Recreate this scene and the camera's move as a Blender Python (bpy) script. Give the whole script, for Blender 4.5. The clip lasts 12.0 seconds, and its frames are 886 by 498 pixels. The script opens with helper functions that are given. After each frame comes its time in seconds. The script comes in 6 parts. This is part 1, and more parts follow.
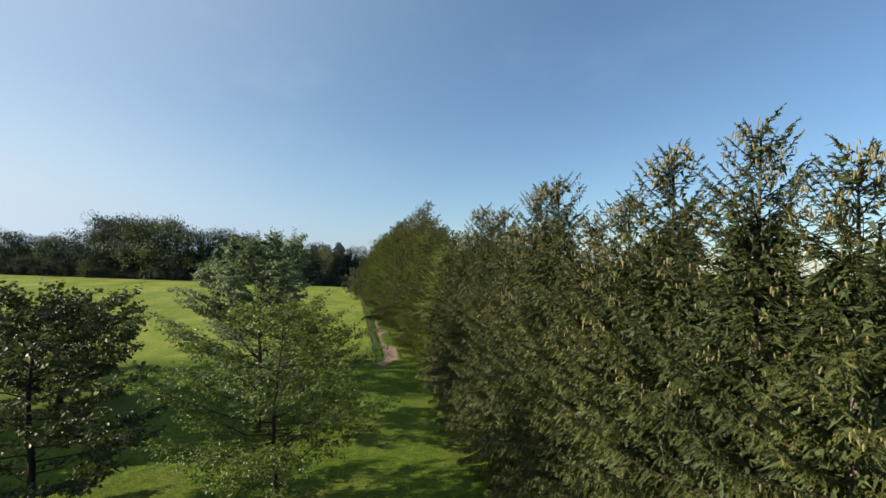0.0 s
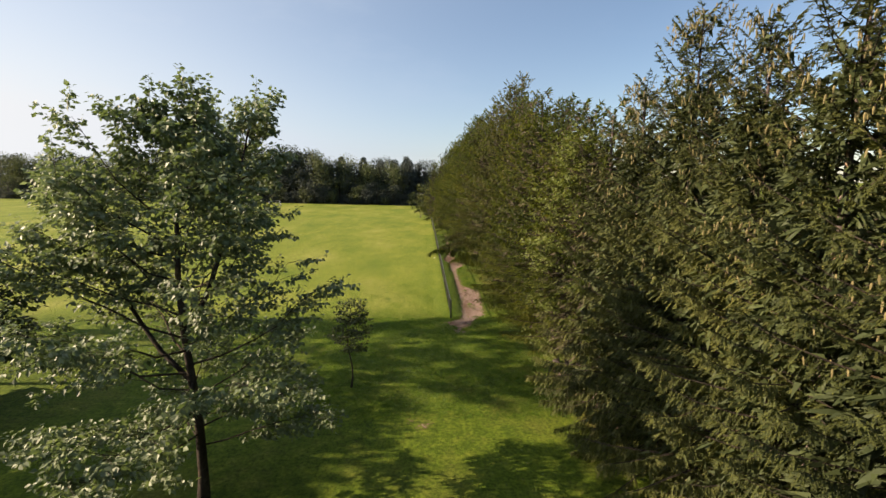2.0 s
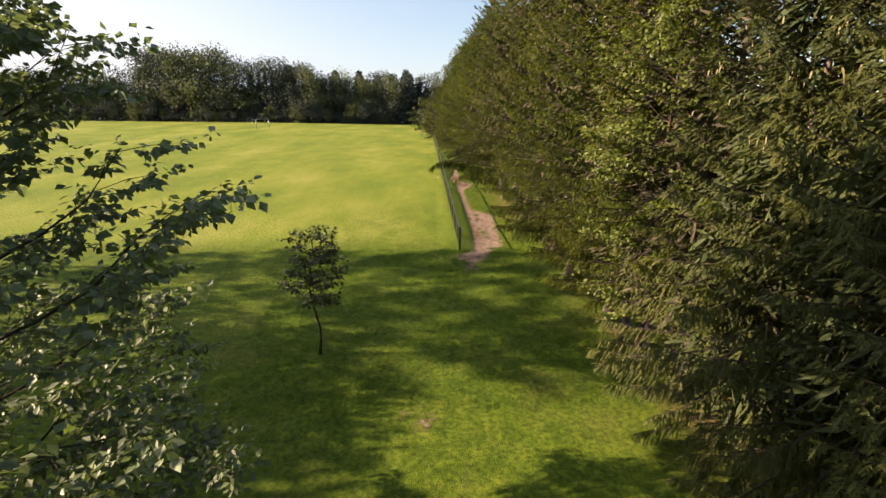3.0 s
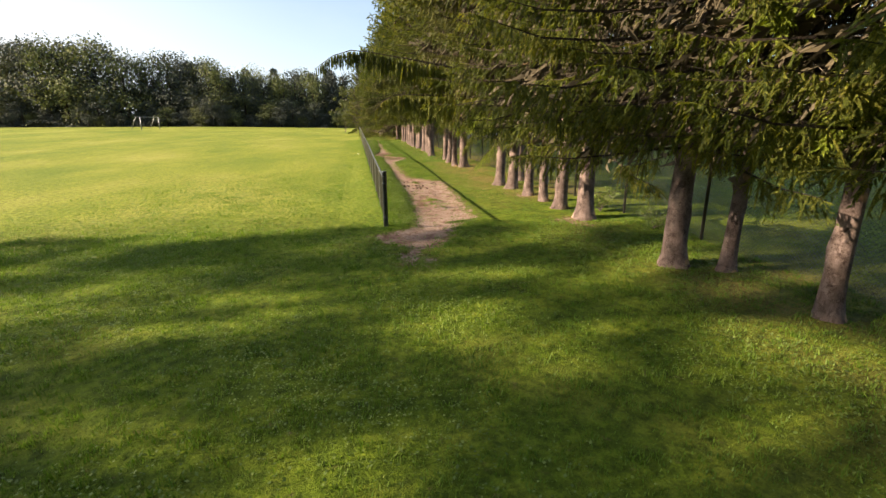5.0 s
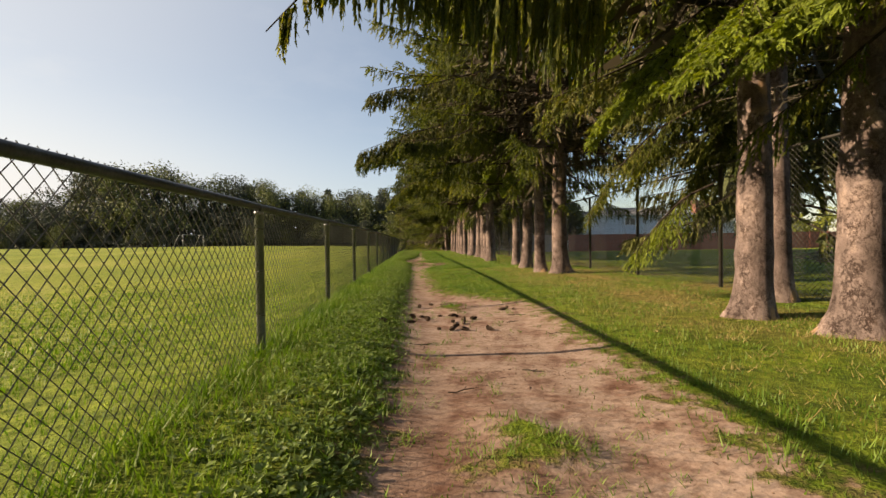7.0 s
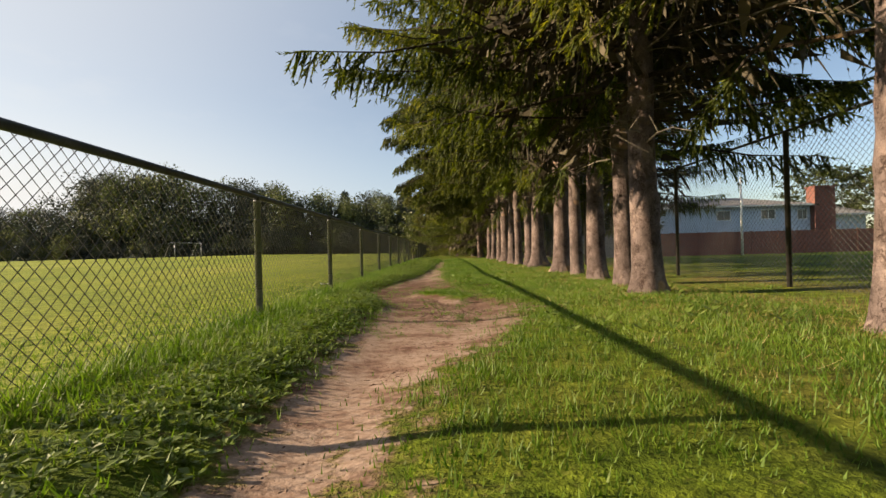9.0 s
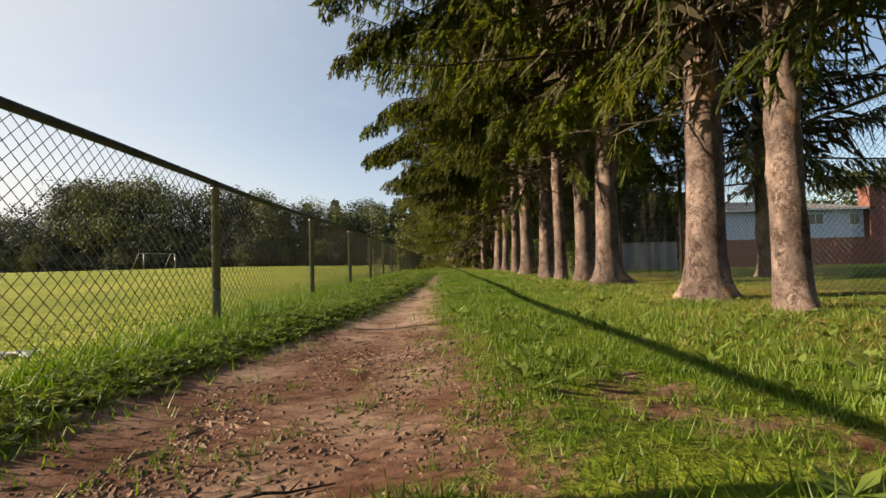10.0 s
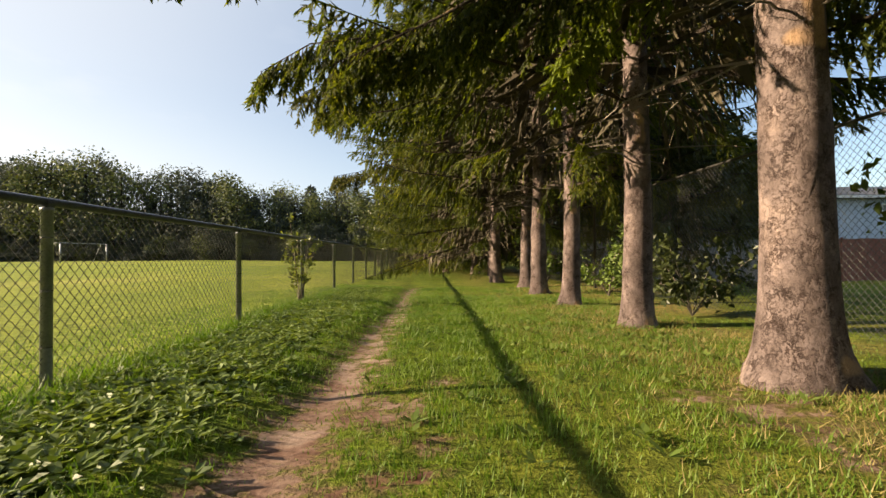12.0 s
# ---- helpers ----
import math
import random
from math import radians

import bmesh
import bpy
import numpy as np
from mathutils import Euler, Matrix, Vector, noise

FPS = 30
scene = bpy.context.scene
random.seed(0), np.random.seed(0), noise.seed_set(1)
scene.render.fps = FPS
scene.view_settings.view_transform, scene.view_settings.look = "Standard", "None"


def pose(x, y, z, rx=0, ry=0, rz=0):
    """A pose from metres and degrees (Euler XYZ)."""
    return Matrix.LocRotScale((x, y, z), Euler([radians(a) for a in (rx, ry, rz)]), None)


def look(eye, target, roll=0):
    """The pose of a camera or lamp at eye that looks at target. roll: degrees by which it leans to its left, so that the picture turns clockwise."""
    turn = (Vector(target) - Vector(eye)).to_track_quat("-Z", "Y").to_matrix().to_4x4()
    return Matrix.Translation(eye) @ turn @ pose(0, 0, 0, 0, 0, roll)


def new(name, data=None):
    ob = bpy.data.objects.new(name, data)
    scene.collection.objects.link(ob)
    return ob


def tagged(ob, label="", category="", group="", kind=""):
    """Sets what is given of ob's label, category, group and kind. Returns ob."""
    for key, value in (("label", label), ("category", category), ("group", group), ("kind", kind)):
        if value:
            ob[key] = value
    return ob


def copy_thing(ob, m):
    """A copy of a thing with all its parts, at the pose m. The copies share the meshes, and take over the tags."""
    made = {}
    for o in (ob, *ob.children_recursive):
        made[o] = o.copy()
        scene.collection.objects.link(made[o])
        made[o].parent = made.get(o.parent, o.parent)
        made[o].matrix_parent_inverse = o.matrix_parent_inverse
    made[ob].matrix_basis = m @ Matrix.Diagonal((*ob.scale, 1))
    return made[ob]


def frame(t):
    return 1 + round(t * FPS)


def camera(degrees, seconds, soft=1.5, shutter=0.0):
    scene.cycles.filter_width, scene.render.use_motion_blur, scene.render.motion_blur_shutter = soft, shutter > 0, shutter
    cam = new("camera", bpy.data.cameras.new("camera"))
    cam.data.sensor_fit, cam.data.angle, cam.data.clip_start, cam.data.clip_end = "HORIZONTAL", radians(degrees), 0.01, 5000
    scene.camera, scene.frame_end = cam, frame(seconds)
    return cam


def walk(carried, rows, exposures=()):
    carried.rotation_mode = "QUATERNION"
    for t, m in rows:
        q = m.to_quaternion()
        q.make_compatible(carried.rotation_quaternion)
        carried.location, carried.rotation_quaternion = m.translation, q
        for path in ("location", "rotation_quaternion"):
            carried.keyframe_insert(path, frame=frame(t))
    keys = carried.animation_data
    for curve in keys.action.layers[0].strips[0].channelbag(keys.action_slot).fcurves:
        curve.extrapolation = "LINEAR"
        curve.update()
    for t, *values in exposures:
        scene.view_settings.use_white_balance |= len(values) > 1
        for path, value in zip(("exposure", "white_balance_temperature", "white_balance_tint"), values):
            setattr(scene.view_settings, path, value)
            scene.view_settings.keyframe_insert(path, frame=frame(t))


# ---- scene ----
cam = camera(86.4, 12.0)
PATH = [
    (0, (-3.186, -51.652, 11.179), (-2.803, -49.689, 11.23), 2.1),
    (0.5, (-2.343, -47.154, 11.19), (-2.167, -45.162, 11.222), 1.5),
    (1, (-1.996, -42.334, 11.065), (-1.863, -40.339, 11.082), 0.8),
    (1.5, (-1.954, -37.358, 10.811), (-1.848, -35.363, 10.727), 0.7),
    (2, (-2.086, -32.778, 10.27), (-1.999, -30.803, 9.964), 0.5),
    (2.5, (-2.081, -28.85, 9.508), (-2.011, -26.917, 8.999), 0.5),
    (2.7, (-2.043, -27.307, 9.078), (-1.98, -25.392, 8.506), 0.4),
    (4.3, (-1.459, -16.173, 4.266), (-1.161, -14.307, 3.611), -0.2),
    (4.5, (-1.388, -14.728, 3.764), (-1.054, -12.866, 3.116), 0.3),
    (5, (-0.632, -11.307, 2.656), (-0.294, -9.41, 2.121), -0.2),
    (5.5, (0.275, -7.745, 1.71), (0.585, -5.805, 1.336), 0.1),
    (6, (0.74, -4.695, 1.44), (0.862, -2.71, 1.235), -0.2),
    (6.5, (1.043, -1.341, 1.117), (1.06, 0.658, 1.044), -0.6),
    (7, (1.249, 2.251, 0.894), (1.372, 4.247, 0.865), -0.8),
    (7.5, (1.502, 5.839, 0.74), (1.616, 7.836, 0.752), -1.1),
    (9.3, (1.868, 18.683, 0.623), (1.859, 20.683, 0.619), -1.5),
    (9.5, (1.837, 20.068, 0.575), (1.825, 22.068, 0.539), -1.5),
    (10, (1.883, 23.423, 0.501), (1.906, 25.422, 0.556), -1.5),
    (10.5, (1.892, 27.094, 0.574), (1.997, 29.087, 0.704), -1.2),
    (11, (2.13, 30.447, 0.745), (2.24, 32.44, 0.871), -0.8),
    (11.5, (2.311, 33.603, 0.811), (2.404, 35.6, 0.892), -0.5),
    (12, (2.451, 36.552, 0.875), (2.51, 38.551, 0.908), -0.5),
]
walk(cam, [(t, look(eye, target, roll)) for t, eye, target, roll in PATH], exposures=[(0, 1.19, 6050, 5), (1.5, 1.28, 6600, 10), (2.5, 1.64, 7350, 17), (4.5, 1.92, 7300, 15), (5.5, 2.04, 7350, 14), (6.5, 1.62, 8000, 16), (7.5, 1.46, 7800, 13), (9.5, 1.46, 7600, 13), (10.7, 1.65, 7600, 13), (11.4, 1.82, 7700, 14), (12, 1.75, 7600, 13)])

# ---- world and sun ----
SUN_EL = 21.9
world = bpy.data.worlds.new("sky_world")
scene.world = world
world.use_nodes = True
wn = world.node_tree.nodes
sky = wn.new("ShaderNodeTexSky")
sky.sky_type, sky.sun_disc = "NISHITA", False
sky.sun_elevation, sky.sun_rotation = radians(SUN_EL), radians(-90)
sky.air_density, sky.dust_density, sky.ozone_density = 1.0, 0.3, 2.8
wl = world.node_tree.links
dirn = wn.new("ShaderNodeSeparateXYZ")
wl.new(wn.new("ShaderNodeTexCoord").outputs["Generated"], dirn.inputs[0])
haze = wn.new("ShaderNodeValToRGB")
haze.color_ramp.interpolation = "B_SPLINE"
for e, (p, v) in zip([haze.color_ramp.elements[0], haze.color_ramp.elements[1], haze.color_ramp.elements.new(0.1), haze.color_ramp.elements.new(0.35)], ((0.0, 0.88), (0.85, 0.0), (0.1, 0.62), (0.33, 0.12))):
    e.position, e.color = p, (v, v, v, 1)
wl.new(dirn.outputs[2], haze.inputs[0])
# summer haze, brighter towards the sun
tone = wn.new("ShaderNodeMapRange")
tone.inputs[1].default_value, tone.inputs[2].default_value, tone.inputs[3].default_value, tone.inputs[4].default_value = -1.0, 1.0, 1.3, 0.9
wl.new(dirn.outputs[0], tone.inputs[0])
veil = wn.new("ShaderNodeMix")
veil.data_type, veil.blend_type = "RGBA", "MULTIPLY"
veil.inputs[0].default_value = 1.0
glare = wn.new("ShaderNodeMix")
glare.data_type = "RGBA"
glare.inputs[6].default_value, glare.inputs[7].default_value = (4.1, 4.45, 4.8, 1), (2.75, 3.6, 4.9, 1)
away = wn.new("ShaderNodeMapRange")
away.interpolation_type = "SMOOTHSTEP"
away.inputs[1].default_value, away.inputs[2].default_value = -0.75, 0.25
wl.new(dirn.outputs[0], away.inputs[0])
wl.new(away.outputs[0], glare.inputs[0])
wl.new(glare.outputs[2], veil.inputs[6])
wl.new(tone.outputs[0], veil.inputs[7])
air = wn.new("ShaderNodeMix")
air.data_type = "RGBA"
side = wn.new("ShaderNodeMapRange")
side.inputs[1].default_value, side.inputs[2].default_value, side.inputs[3].default_value, side.inputs[4].default_value = -0.75, 0.4, 1.85, 0.2
wl.new(dirn.outputs[0], side.inputs[0])
thick = wn.new("ShaderNodeMath")
thick.operation = "MULTIPLY"
thick.use_clamp = True
wl.new(haze.outputs[0], thick.inputs[0])
wl.new(side.outputs[0], thick.inputs[1])
# faint drifting wisps
wisp = wn.new("ShaderNodeTexNoise")
wisp.inputs["Scale"].default_value, wisp.inputs["Detail"].default_value, wisp.inputs["Roughness"].default_value = 3.2, 6, 0.62
stretch = wn.new("ShaderNodeMapping")
stretch.inputs["Scale"].default_value = (1.0, 1.0, 2.6)
wl.new(dirn.inputs[0].links[0].from_socket, stretch.inputs["Vector"])
wl.new(stretch.outputs[0], wisp.inputs["Vector"])
streak = wn.new("ShaderNodeMapRange")
streak.inputs[1].default_value, streak.inputs[2].default_value, streak.inputs[3].default_value, streak.inputs[4].default_value = 0.54, 0.8, 0.0, 0.13
wl.new(wisp.outputs[0], streak.inputs[0])
cloudy = wn.new("ShaderNodeMath")
cloudy.use_clamp = True
wl.new(thick.outputs[0], cloudy.inputs[0])
wl.new(streak.outputs[0], cloudy.inputs[1])
wl.new(cloudy.outputs[0], air.inputs[0])
wl.new(sky.outputs[0], air.inputs[6])
wl.new(veil.outputs[2], air.inputs[7])
wl.new(air.outputs[2], wn["Background"].inputs[0])
wn["Background"].inputs[1].default_value = 0.062

sun = new("sun", bpy.data.lights.new("sun", "SUN"))
sun.data.energy, sun.data.angle, sun.data.color = 5.0, radians(0.53), (1.0, 0.84, 0.62)
ce, se = math.cos(radians(SUN_EL)), math.sin(radians(SUN_EL))
sun.matrix_world = look((-ce * 80, 0, se * 80), (0, 0.8, 0))

# ---- helpers of this scene ----
RNG = np.random.default_rng(7)


def mesh_of(name, verts, faces, mat, smooth=False):
    """A mesh from arrays; faces all of one size, or a list of arrays."""
    me = bpy.data.meshes.new(name)
    groups = faces if isinstance(faces, list) else [faces]
    groups = [np.asarray(g, dtype=np.int32) for g in groups if len(g)]
    v = np.asarray(verts, dtype=np.float32)
    loops = np.concatenate([g.ravel() for g in groups])
    sizes = np.concatenate([np.full(len(g), g.shape[1], dtype=np.int32) for g in groups])
    starts = np.concatenate([[0], np.cumsum(sizes)[:-1]]).astype(np.int32)
    me.vertices.add(len(v))
    me.vertices.foreach_set("co", v.ravel())
    me.loops.add(len(loops))
    me.loops.foreach_set("vertex_index", loops.astype(np.int32))
    me.polygons.add(len(sizes))
    me.polygons.foreach_set("loop_start", starts)
    me.polygons.foreach_set("use_smooth", np.full(len(sizes), smooth, dtype=bool))
    me.update(calc_edges=True)
    me.validate()
    for m in (mat if isinstance(mat, list) else [mat]):
        me.materials.append(m)
    return me


def put(name, me, parent=None, m=None, label="", category="", group="", kind=""):
    ob = new(name, me)
    if parent is not None:
        ob.parent = parent
    if m is not None:
        ob.matrix_basis = m
    return tagged(ob, label, category, group, kind)


class Geo:
    """Collects vertices and faces of one mesh."""

    def __init__(self):
        self.v, self.f, self.n = [], [], 0

    def add(self, v, f):
        v, f = np.asarray(v, float), np.asarray(f, int)
        self.v.append(v)
        self.f.append(f + self.n)
        self.n += len(v)

    def box(self, lo, hi, m=None):
        (a, b, c), (d, e, g) = lo, hi
        v = np.array([(a, b, c), (d, b, c), (d, e, c), (a, e, c), (a, b, g), (d, b, g), (d, e, g), (a, e, g)], float)
        if m is not None:
            v = np.array([m @ Vector(p) for p in v])
        self.add(v, [(0, 3, 2, 1), (4, 5, 6, 7), (0, 1, 5, 4), (1, 2, 6, 5), (2, 3, 7, 6), (3, 0, 4, 7)])

    def tube(self, pts, radii, sides=6, cap=True):
        pts, radii = np.asarray(pts, float), np.asarray(radii, float)
        tang = np.gradient(pts, axis=0)
        tang /= np.linalg.norm(tang, axis=1)[:, None] + 1e-9
        ref = np.array((0.0, 0.0, 1.0)) if abs(tang[0][2]) < 0.9 else np.array((1.0, 0.0, 0.0))
        u = np.cross(tang, ref)
        u /= np.linalg.norm(u, axis=1)[:, None] + 1e-9
        w = np.cross(tang, u)
        a = np.arange(sides) * 2 * np.pi / sides
        ring = pts[:, None, :] + radii[:, None, None] * (u[:, None, :] * np.cos(a)[None, :, None] + w[:, None, :] * np.sin(a)[None, :, None])
        n = len(pts)
        i, j = np.meshgrid(np.arange(n - 1), np.arange(sides), indexing="ij")
        k = (j + 1) % sides
        f = np.stack([i * sides + j, i * sides + k, (i + 1) * sides + k, (i + 1) * sides + j], -1).reshape(-1, 4)
        v = ring.reshape(-1, 3)
        if cap:
            v = np.concatenate([v, pts[:1], pts[-1:]])
            c0, c1 = n * sides, n * sides + 1
            cf = [(c0, (q + 1) % sides, q, q) for q in range(sides)] + [(c1, (n - 1) * sides + q, (n - 1) * sides + (q + 1) % sides, (n - 1) * sides + (q + 1) % sides) for q in range(sides)]
            self.caps = getattr(self, "caps", [])
            self.caps.append(np.array([c[:3] for c in cf]) + self.n)
        self.add(v, f)

    def mesh(self, name, mat, smooth=False):
        faces = []
        if self.f:
            for size in (3, 4):
                g = [f for f in self.f if f.shape[1] == size]
                if g:
                    faces.append(np.concatenate(g))
        if hasattr(self, "caps"):
            faces.append(np.concatenate(self.caps))
        return mesh_of(name, np.concatenate(self.v), faces, mat, smooth)


def node_material(name):
    m = bpy.data.materials.new(name)
    m.use_nodes = True
    return m, m.node_tree.nodes, m.node_tree.links, m.node_tree.nodes["Principled BSDF"]


def ramp(nodes, stops):
    r = nodes.new("ShaderNodeValToRGB")
    while len(r.color_ramp.elements) < len(stops):
        r.color_ramp.elements.new(0.5)
    for e, (p, c) in zip(r.color_ramp.elements, stops):
        e.position, e.color = p, (*c, 1)
    return r


def noise_node(nodes, links, scale, detail=4, rough=0.55, coord=None, squash=None):
    n = nodes.new("ShaderNodeTexNoise")
    n.inputs["Scale"].default_value, n.inputs["Detail"].default_value, n.inputs["Roughness"].default_value = scale, detail, rough
    if coord is not None:
        if squash:
            mp = nodes.new("ShaderNodeMapping")
            mp.inputs["Scale"].default_value = squash
            links.new(coord, mp.inputs["Vector"])
            links.new(mp.outputs[0], n.inputs["Vector"])
        else:
            links.new(coord, n.inputs["Vector"])
    return n


def mix_color(nodes, links, a, b, fac, mode="MIX"):
    x = nodes.new("ShaderNodeMix")
    x.data_type, x.blend_type = "RGBA", mode
    for socket, value in ((x.inputs[0], fac), (x.inputs[6], a), (x.inputs[7], b)):
        if isinstance(value, bpy.types.NodeSocket):
            links.new(value, socket)
        elif isinstance(value, (int, float)):
            socket.default_value = value
        else:
            socket.default_value = (*value, 1)
    return x.outputs[2]


def surface(name, dark, light, scale=8, rough=0.8, bump=0.3, fine=60, squash=None, metal=0.0, distance=0.01):
    """A plain two-tone surface: broad stains, fine grain and relief."""
    m, n, l, p = node_material(name)
    tc = n.new("ShaderNodeTexCoord").outputs["Object"]
    a = noise_node(n, l, scale, 5, 0.6, tc, squash)
    b = noise_node(n, l, fine, 3, 0.6, tc, squash)
    r = ramp(n, [(0.3, dark), (0.7, light)])
    l.new(a.outputs[0], r.inputs[0])
    r2 = ramp(n, [(0.3, (0.75, 0.75, 0.75)), (0.7, (1.1, 1.1, 1.1))])
    l.new(b.outputs[0], r2.inputs[0])
    l.new(mix_color(n, l, r.outputs[0], r2.outputs[0], 1.0, "MULTIPLY"), p.inputs["Base Color"])
    p.inputs["Roughness"].default_value, p.inputs["Metallic"].default_value = rough, metal
    bp = n.new("ShaderNodeBump")
    bp.inputs["Strength"].default_value, bp.inputs["Distance"].default_value = bump, distance
    l.new(b.outputs[0], bp.inputs["Height"])
    l.new(bp.outputs[0], p.inputs["Normal"])
    return m


def leaf_material(name, tones, rough=0.55, through_light=0.35, wide=0.25, glow=(1.25, 1.2, 0.55), grain=0):
    """Leaves: tone by leaf and by broad patches, some light coming through."""
    m, n, l, p = node_material(name)
    geo = n.new("ShaderNodeNewGeometry")
    r = ramp(n, [(i / (len(tones) - 1), c) for i, c in enumerate(tones)])
    big = noise_node(n, l, wide, 2, 0.5, geo.outputs["Position"])
    mth = n.new("ShaderNodeMath")
    mth.operation = "MULTIPLY_ADD"
    mth.inputs[1].default_value = 0.55
    l.new(geo.outputs["Random Per Island"], mth.inputs[0])
    half = n.new("ShaderNodeMath")
    half.operation = "MULTIPLY_ADD"
    half.inputs[1].default_value, half.inputs[2].default_value = 1.3, -0.42
    l.new(big.outputs[0], half.inputs[0])
    l.new(half.outputs[0], mth.inputs[2])
    l.new(mth.outputs[0], r.inputs[0])
    tint = r.outputs[0]
    if grain:
        fine = noise_node(n, l, grain, 3, 0.7, geo.outputs["Position"])
        fr = ramp(n, [(0.34, (0.3, 0.32, 0.3)), (0.66, (1.5, 1.45, 1.35))])
        l.new(fine.outputs[0], fr.inputs[0])
        tint = mix_color(n, l, r.outputs[0], fr.outputs[0], 1.0, "MULTIPLY")
        bp = n.new("ShaderNodeBump")
        bp.inputs["Strength"].default_value, bp.inputs["Distance"].default_value = 1.0, 0.02
        l.new(fine.outputs[0], bp.inputs["Height"])
        l.new(bp.outputs[0], p.inputs["Normal"])
    l.new(tint, p.inputs["Base Color"])
    p.inputs["Roughness"].default_value = rough
    p.inputs["Specular IOR Level"].default_value = 0.35
    tr = n.new("ShaderNodeBsdfTranslucent")
    l.new(mix_color(n, l, tint, glow, 1.0, "MULTIPLY"), tr.inputs["Color"])
    mx = n.new("ShaderNodeMixShader")
    mx.inputs[0].default_value = through_light
    l.new(p.outputs[0], mx.inputs[1])
    l.new(tr.outputs[0], mx.inputs[2])
    l.new(mx.outputs[0], n["Material Output"].inputs[0])
    return m


# ---- materials ----
NEEDLE = leaf_material("spruce_needles", [(0.0154, 0.0267, 0.005), (0.0429, 0.0653, 0.01), (0.1011, 0.1287, 0.018), (0.2021, 0.2027, 0.0321)], 0.55, 0.48, grain=75)
NEEDLE_OLIVE = leaf_material("olive_needles", [(0.023, 0.0329, 0.0071), (0.0495, 0.0624, 0.0124), (0.0859, 0.0978, 0.0204), (0.1444, 0.1459, 0.0365)], 0.55, 0.16, grain=60)
# brighter copy of the needles: sunlight on the sprays is in the colour
NEEDLE_SUNLIT = leaf_material("sunlit_needles", [(0.09, 0.14, 0.014), (0.15, 0.21, 0.022), (0.21, 0.265, 0.035)], 0.5, 0.35, grain=75)
NEEDLE_BROWN = leaf_material("dull_needles", [(0.031, 0.04, 0.0123), (0.0621, 0.077, 0.0191), (0.1087, 0.1201, 0.03), (0.1631, 0.1509, 0.0464)], 0.6, 0.34, grain=60)
# crown filler: the shade inside a crown is put into these dark tones
NEEDLE_CORE = leaf_material("shaded_inner_needles", [(0.0204, 0.03, 0.0098), (0.0382, 0.051, 0.0154), (0.0612, 0.078, 0.0224)], 0.7, 0.1)
SHADE = leaf_material("shaded_inner_twigs", [(0.032, 0.026, 0.016), (0.055, 0.045, 0.028), (0.085, 0.069, 0.042)], 0.8, 0.0)
MAPLE = leaf_material("maple_leaves", [(0.06, 0.0774, 0.0426), (0.1002, 0.1321, 0.0661), (0.1553, 0.1934, 0.099), (0.2604, 0.2924, 0.2132)], 0.5, 0.32, 0.25, (1.0, 1.1, 0.6))
LOCUST = leaf_material("locust_leaves", [(0.0419, 0.066, 0.0146), (0.0725, 0.1047, 0.0204), (0.1143, 0.155, 0.0292)], 0.45, 0.45)
DARKLEAF = leaf_material("dark_leaves", [(0.0255, 0.0357, 0.0136), (0.0467, 0.0612, 0.0187), (0.0765, 0.0935, 0.0255)], 0.45, 0.3)
BIRCH = leaf_material("light_leaves", [(0.07, 0.0936, 0.0224), (0.12, 0.1498, 0.0357), (0.17, 0.1966, 0.051)], 0.5, 0.4)
# FARLEAF and FARPINE: distance haze is put into their blue-grey tones
FARLEAF = leaf_material("hazy_far_leaves", [(0.0284, 0.0369, 0.0364), (0.0406, 0.0527, 0.0498), (0.0595, 0.0725, 0.063)], 0.8, 0.15, 0.06)
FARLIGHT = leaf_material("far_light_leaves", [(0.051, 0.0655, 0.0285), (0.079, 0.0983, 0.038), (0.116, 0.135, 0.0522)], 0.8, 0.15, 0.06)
FARPINE = leaf_material("hazy_far_needles", [(0.0328, 0.0444, 0.0434), (0.0463, 0.0597, 0.0562), (0.0655, 0.082, 0.0699)], 0.8, 0.1, 0.08)
HEDGE = leaf_material("hedge_leaves", [(0.1, 0.13, 0.02), (0.17, 0.2, 0.035), (0.25, 0.27, 0.06)], 0.6, 0.3)
WEED = leaf_material("weed_leaves", [(0.042, 0.0748, 0.019), (0.1122, 0.1683, 0.0357), (0.1777, 0.2338, 0.0714)], 0.5, 0.35, 1.5)
BLADE = leaf_material("grass_blades", [(0.0374, 0.0864, 0.0081), (0.0719, 0.138, 0.0135), (0.112, 0.185, 0.0216), (0.1773, 0.2253, 0.0539)], 0.55, 0.4, 0.7, (1.0, 1.15, 0.5))
STRAW = leaf_material("dry_straw", [(0.13, 0.1, 0.04), (0.22, 0.175, 0.07), (0.32, 0.265, 0.125)], 0.7, 0.25, 0.9)
CONE = surface("spruce_cone", (0.1445, 0.1148, 0.051), (0.2635, 0.221, 0.0978), 30, 0.7, 0.4, 120)
CONE_OLD = surface("fallen_cone", (0.035, 0.02, 0.013), (0.11, 0.065, 0.04), 40, 0.85, 0.6, 150)
TWIG = surface("dead_twig", (0.09, 0.075, 0.06), (0.2, 0.17, 0.14), 12, 0.9, 0.3, 80)
GALV = surface("galvanised_steel", (0.1924, 0.2035, 0.2242), (0.3034, 0.3182, 0.3458), 9, 0.42, 0.12, 80, None, 0.6)
GALV_DARK = surface("weathered_steel", (0.0322, 0.0387, 0.0498), (0.0782, 0.0917, 0.1137), 7, 0.45, 0.2, 70, None, 0.4)
